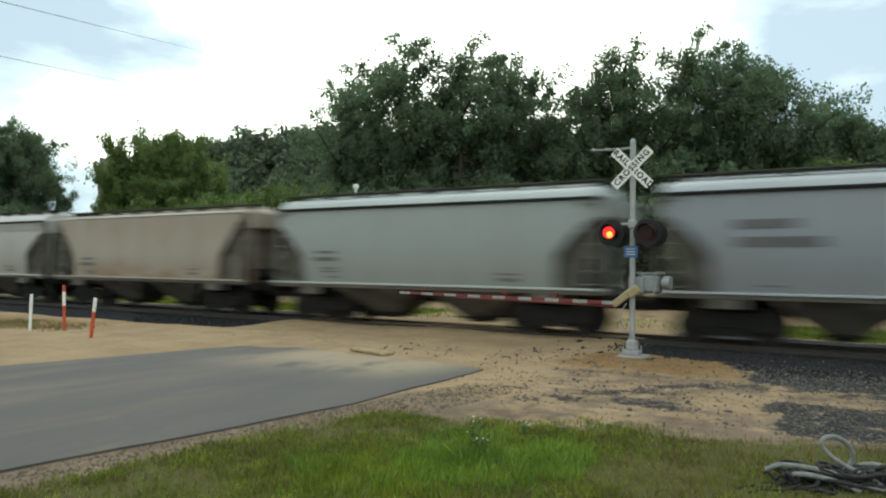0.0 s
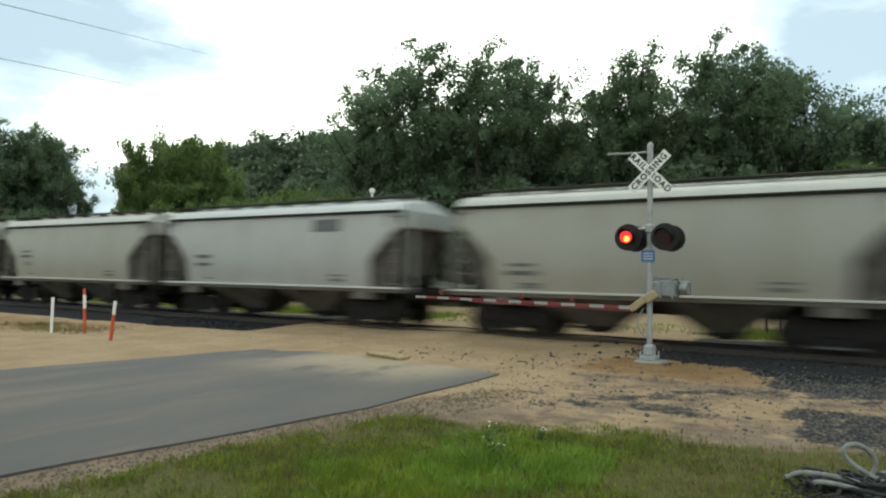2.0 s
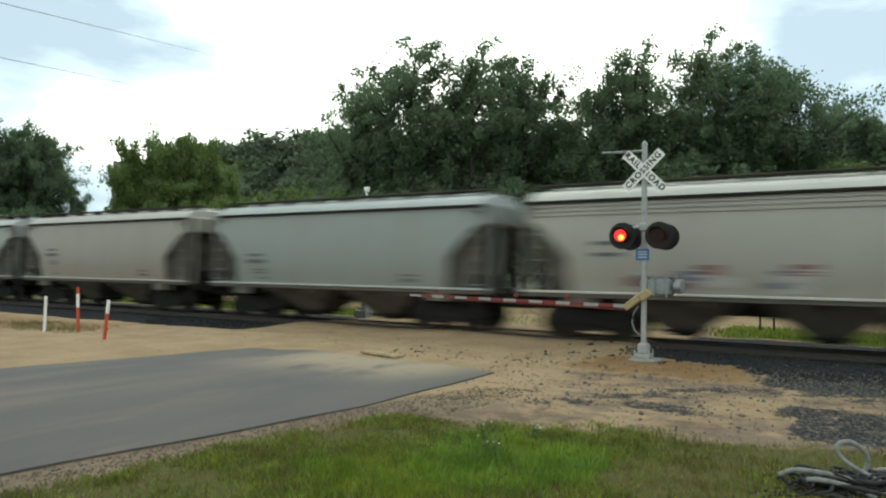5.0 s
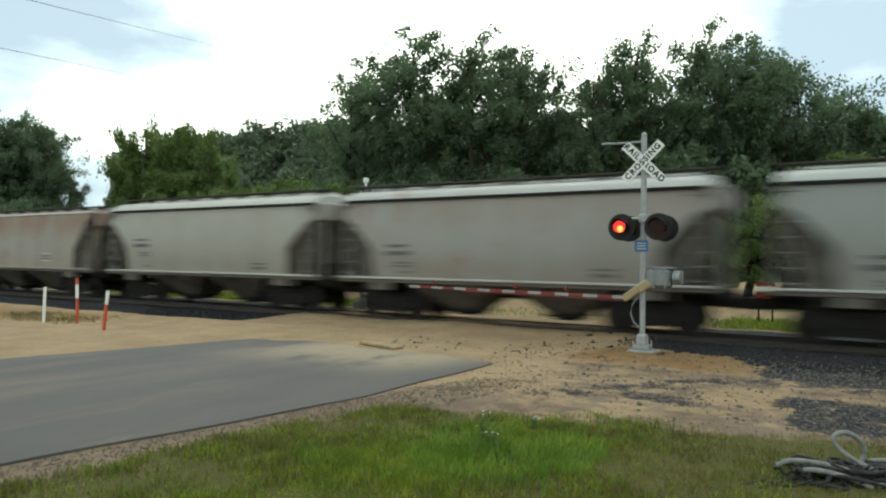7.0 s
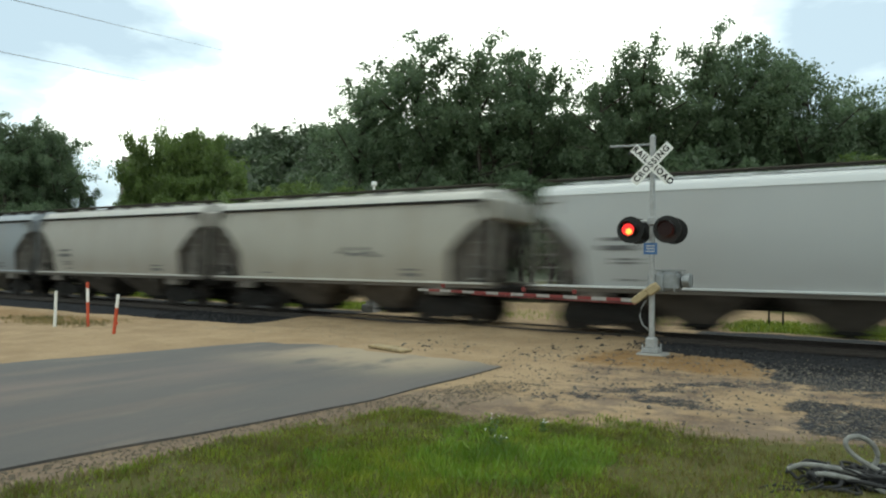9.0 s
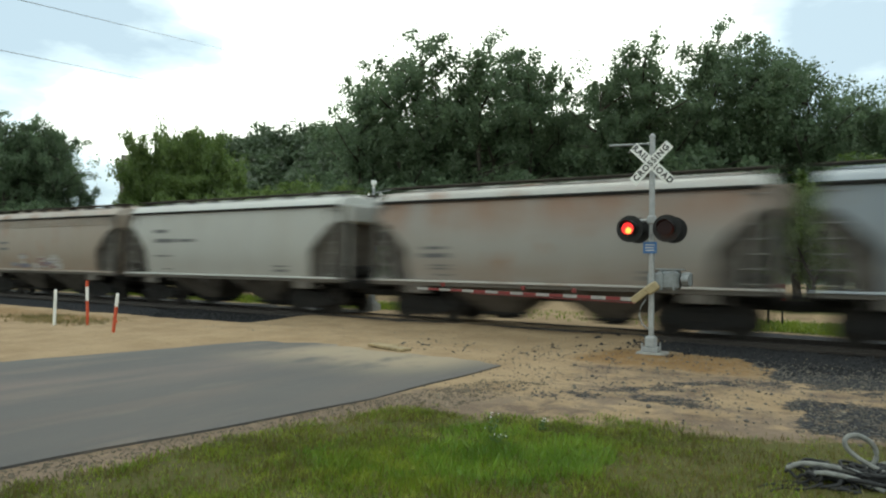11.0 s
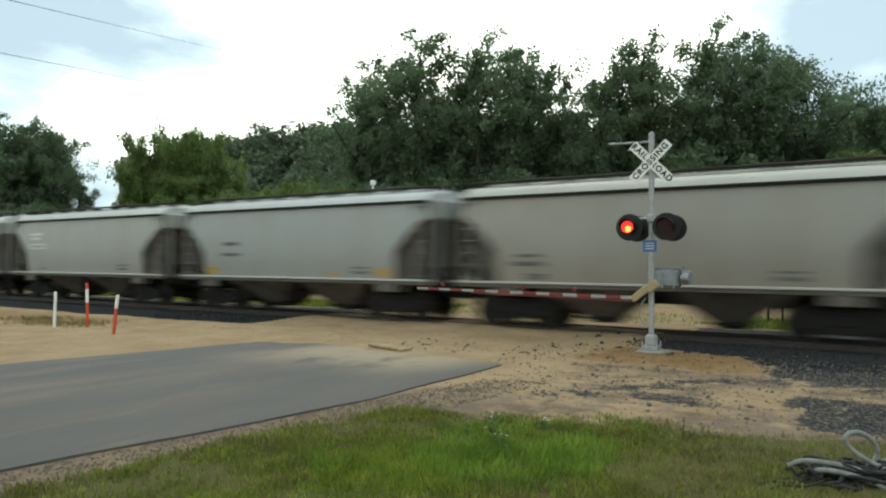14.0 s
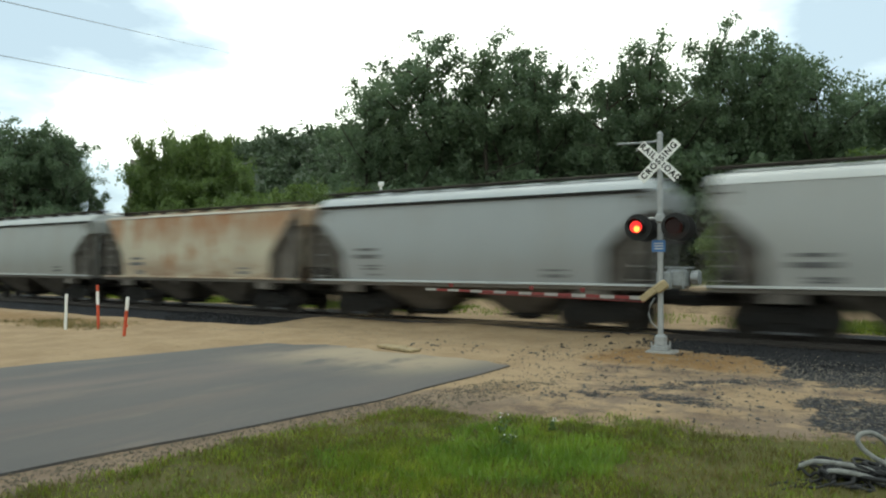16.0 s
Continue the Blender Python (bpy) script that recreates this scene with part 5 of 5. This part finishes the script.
# ---------------------------------------------------------------- grass, stones
def build_grass():
    rng = np.random.default_rng(3)
    R = TRACK.to_3x3()

    def blades(name, pts, hts, wid, mat, label):
        k = len(pts)
        a = rng.random(k) * 6.283
        lean = rng.normal(size=(k, 2)) * 0.35
        base = np.array(pts)
        side = np.stack([np.cos(a), np.sin(a), np.zeros(k)], axis=1) * (wid * (0.6 + 0.8 * rng.random(k)))[:, None]
        tip = base + np.stack([lean[:, 0] * hts, lean[:, 1] * hts, hts], axis=1)
        mid = (base * 0.45 + tip * 0.55) + np.array([0, 0, 1.0]) * (hts * 0.08)[:, None]
        ob = quads(name, np.stack([base - side, base + side, mid + side * 0.7, tip], axis=1), mat)
        ob.matrix_basis = TRACK.copy()
        tagged(ob, label, "grass", kind="stuff")
    green, gh, dry, dh = [], [], [], []
    while len(green) < 75000:
        s, n = rng.uniform(-7.6, 6.5), rng.uniform(1.0, 8.9)
        g = zone(s, n)[0]
        clump = 0.55 + 0.8 * wob(s, n, 0.9, 21.0) + 0.6 * wob(s, n, 2.6, 22.0)
        if rng.random() > g * max(0.10, clump - 0.1 * (1 - step(across(s, n), -4.3, -3.2))) * (1.0 - 0.78 * step(s, -3.2, -0.5)):
            continue
        z = ground_height(s, n)
        if rng.random() < 0.14 + 0.42 * step(s + 0.8 * wob(s, n, 0.7, 33.0), -3.4, -1.2) + 0.3 * (1 - step(across(s, n), -4.2, -2.8)) + 0.2 * step(wob(s, n, 1.3, 34.0), 0.1, 0.4):
            dry.append((s, n, z)), dh.append(0.03 + 0.05 * rng.random())
        else:
            green.append((s, n, z)), gh.append((0.025 + 0.07 * rng.random() * max(0.2, clump)) * (1.0 - 0.4 * step(s, -2.5, 0.5)))
    lush, uh = [], []
    while len(lush) < 8000:
        s, n = rng.uniform(-4.6, -0.8), rng.uniform(3.6, 7.2)
        w = wob(s, n, 1.1, 41.0) + 0.5 * wob(s, n, 3.0, 42.0)
        g = (1 - step(math.hypot((s + 3.05) / 1.15, (n - 6.0 - 0.2 * (s + 2.75)) / 0.9) + 1.3 * w, 0.3, 1.2)) * zone(s, n)[0]
        if rng.random() < g:
            lush.append((s, n, ground_height(s, n))), uh.append(0.03 + 0.08 * rng.random() * (0.6 + g * 0.5))
    blades("grass", lush, np.array(uh), 0.006, M_LUSH, "lush patch of taller bright green grass")
    blades("grass", green, np.array(gh), 0.0055, M_GRASS, "short patchy green grass")
    blades("dry_grass", dry, np.array(dh), 0.005, M_DRY, "dry yellow grass stalks")
    lawn, lh = [], []
    while len(lawn) < 30000:
        s, n = rng.uniform(-12, 14), rng.uniform(-12, 1.0)
        if rng.random() < zone(s, n)[0] * (0.5 + 0.8 * wob(s, n, 0.9, 21.0)):
            lawn.append((s, n, ground_height(s, n))), lh.append(0.04 + 0.08 * rng.random())
    blades("grass", lawn, np.array(lh), 0.008, M_GRASS, "short green grass round the viewer's place")
    tuft, th = [], []
    while len(tuft) < 1400:
        s, n = rng.uniform(-24, -18), rng.uniform(10.6, 13.2)
        if rng.random() < zone(s, n)[0] * (0.6 + 0.8 * wob(s, n, 1.5, 30.0)):
            tuft.append((s, n, ground_height(s, n))), th.append(0.05 + 0.10 * rng.random())
    blades("dry_grass", tuft, np.array(th), 0.008, M_DRY, "dry grass tufts in the sand")
    far, fh = [], []
    while len(far) < 24000:
        s, n = rng.uniform(-40, 12), 22.6 + 6 * rng.random()
        if rng.random() < zone(s, n)[0]:
            far.append((s, n, ground_height(s, n))), fh.append(0.06 + 0.14 * rng.random())
    blades("grass", far, np.array(fh), 0.02, M_GRASS, "tall green grass beyond the track")


build_grass()


def build_weed(s, n, h, seed):
    rng = random.Random(seed)
    w = thing("wildflower", at(s, n, ground_height(s, n)), "small leafy weed with white flowers in the grass", "plant", "weeds in the grass")
    stems, leaves, flowers = B(), B(), B()
    for i in range(7):
        a, r = rng.random() * 6.28, rng.uniform(0.03, 0.13)
        top = Vector((r * math.cos(a), r * math.sin(a), h * rng.uniform(0.6, 1.0)))
        pipe(stems, [(0, 0, 0), top * 0.5 + Vector((0, 0, 0.02)), top], 0.003, 4)
        for k in range(5):
            p = top * rng.uniform(0.25, 0.95)
            box(leaves, (0.045, 0.02, 0.003), p, (rng.uniform(-40, 40), rng.uniform(-40, 40), rng.uniform(0, 360)))
        if i % 2 == 0:
            for k in range(3):
                box(flowers, (0.009, 0.009, 0.006), top + Vector((rng.uniform(-0.02, 0.02), rng.uniform(-0.02, 0.02), 0.008)), (rng.uniform(-30, 30), rng.uniform(-30, 30), 0), 0.002)
    for name, bm, mat in (("stems", stems, M_GRASS), ("leaves", leaves, M_WEED), ("flowers", flowers, M_WHITE)):
        part(name, bm, mat, w)["kind"] = "stuff"


build_weed(-3.35, 6.55, 0.26, 1)
build_weed(-3.1, 6.25, 0.20, 2)
build_weed(-3.0, 7.1, 0.16, 3)


def build_stones():
    rng = np.random.default_rng(9)
    base = np.array([(1, 0, 0), (-1, 0, 0), (0, 1, 0), (0, -1, 0), (0, 0, 1), (0, 0, -1)], dtype=float)
    fc = [(0, 2, 4), (2, 1, 4), (1, 3, 4), (3, 0, 4), (2, 0, 5), (1, 2, 5), (3, 1, 5), (0, 3, 5)]

    def scatter(name, count, area, size, want, mat, label):
        verts, faces, k = [], [], 0
        tries = 0
        while k < count and tries < count * 40:
            tries += 1
            s, n = rng.uniform(*area[0]), rng.uniform(*area[1])
            if rng.random() > want(s, n):
                continue
            r = size * (0.5 + 1.3 * rng.random() ** 2)
            p = base * (r * (0.6 + 0.8 * rng.random((6, 1)))) * np.array([1.2, 1.0, 0.7])
            a = rng.random() * 6.28
            c, d = math.cos(a), math.sin(a)
            z = ground_height(s, n)
            verts += [(s + q[0] * c - q[1] * d, n + q[0] * d + q[1] * c, z + 0.35 * r + q[2]) for q in p]
            faces += [(x + 6 * k, y + 6 * k, w + 6 * k) for x, y, w in fc]
            k += 1
        ob = raw(name, verts, faces, mat)
        ob.matrix_basis = TRACK.copy()
        tagged(ob, label, "gravel", kind="stuff")
    scatter("ballast", 17000, ((-24, 7), (13.2, 17.9)), 0.028, lambda s, n: zone(s, n)[1] * step(n + 0.6 * wob(s, n, 2.0, 50.0), 13.6, 15.2), M_STONE, "grey crushed ballast stones beside the rails")
    scatter("gravel", 14000, ((-6.5, 7), (8.5, 15.5)), 0.014, lambda s, n: 0.06 + zone(s, n)[1], M_GRAVEL, "loose grey gravel on the dirt")
    scatter("rocks", 170, ((-9.5, -1.0), (9.0, 14.6)), 0.026, lambda s, n: (0.04 + step(wob(s, n, 1.3, 40.0) + 0.5 * wob(s, n, 3.1, 43.0), 0.15, 0.45)) * (1 if across(s, n) > -5.2 or n > 12.6 else 0), M_GRAVEL, "loose dark stones on the sandy crossing")
    sandy = plain("pale_pebbles", (0.25, 0.21, 0.15), 0.9)
    verge = plain("verge_pebbles", (0.125, 0.102, 0.070), 0.9)
    scatter("verge_gravel", 3500, ((-7.5, -4.0), (1.5, 10.0)), 0.011, lambda s, n: 1.0 - 0.8 * zone(s, n)[0] if -5.38 < across(s, n) < -4.2 else 0.0, verge, "fine gravel along the edge of the asphalt")
    scatter("pebbles", 2600, ((-18, 3), (7.5, 17)), 0.013, lambda s, n: 0.25 * (1 - zone(s, n)[0]) * (1 if (across(s, n) > -5.3 or n > 12.6) else 0), sandy, "pale pebbles scattered over the sand")


build_stones()


# ---------------------------------------------------------------- what moves
def motions():
    # the train runs at an even speed
    for x0, car in TRAIN:
        walk(car, [(t, at(x0 + V * t, MID, RAIL)) for t in (0, 4, 8, 12, 16)])
        t_in = (-44 - x0) / V
        first = min(480, max(0, frame(t_in) - 1))
        last = max(first, min(480, frame((14 - x0) / V) - 1))
        for tr in car.children:
            if not tr.name.startswith("truck"):
                continue
            for w in tr.children:
                if w.name.startswith("wheelset"):
                    p = w.location.copy()
                    rows = [(f / FPS, pose(p.x, p.y, p.z) @ pose(0, 0, 0, 0, 89.0 * (f - first))) for f in range(first, last + 1)]
                    if first > 0:
                        rows.insert(0, (0, rows[0][1]))
                    if last < 480:
                        rows.append((16, rows[-1][1]))
                    walk(w, rows)
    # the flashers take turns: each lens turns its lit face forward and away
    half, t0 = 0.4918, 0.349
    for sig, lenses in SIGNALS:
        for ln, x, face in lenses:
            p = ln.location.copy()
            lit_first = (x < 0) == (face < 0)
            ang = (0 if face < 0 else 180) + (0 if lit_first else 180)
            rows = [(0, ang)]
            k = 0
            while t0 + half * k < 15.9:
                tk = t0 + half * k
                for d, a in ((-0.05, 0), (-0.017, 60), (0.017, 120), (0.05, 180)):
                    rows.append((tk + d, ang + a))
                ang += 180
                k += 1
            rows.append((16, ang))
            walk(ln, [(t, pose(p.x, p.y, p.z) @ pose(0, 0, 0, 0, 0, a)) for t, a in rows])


motions()
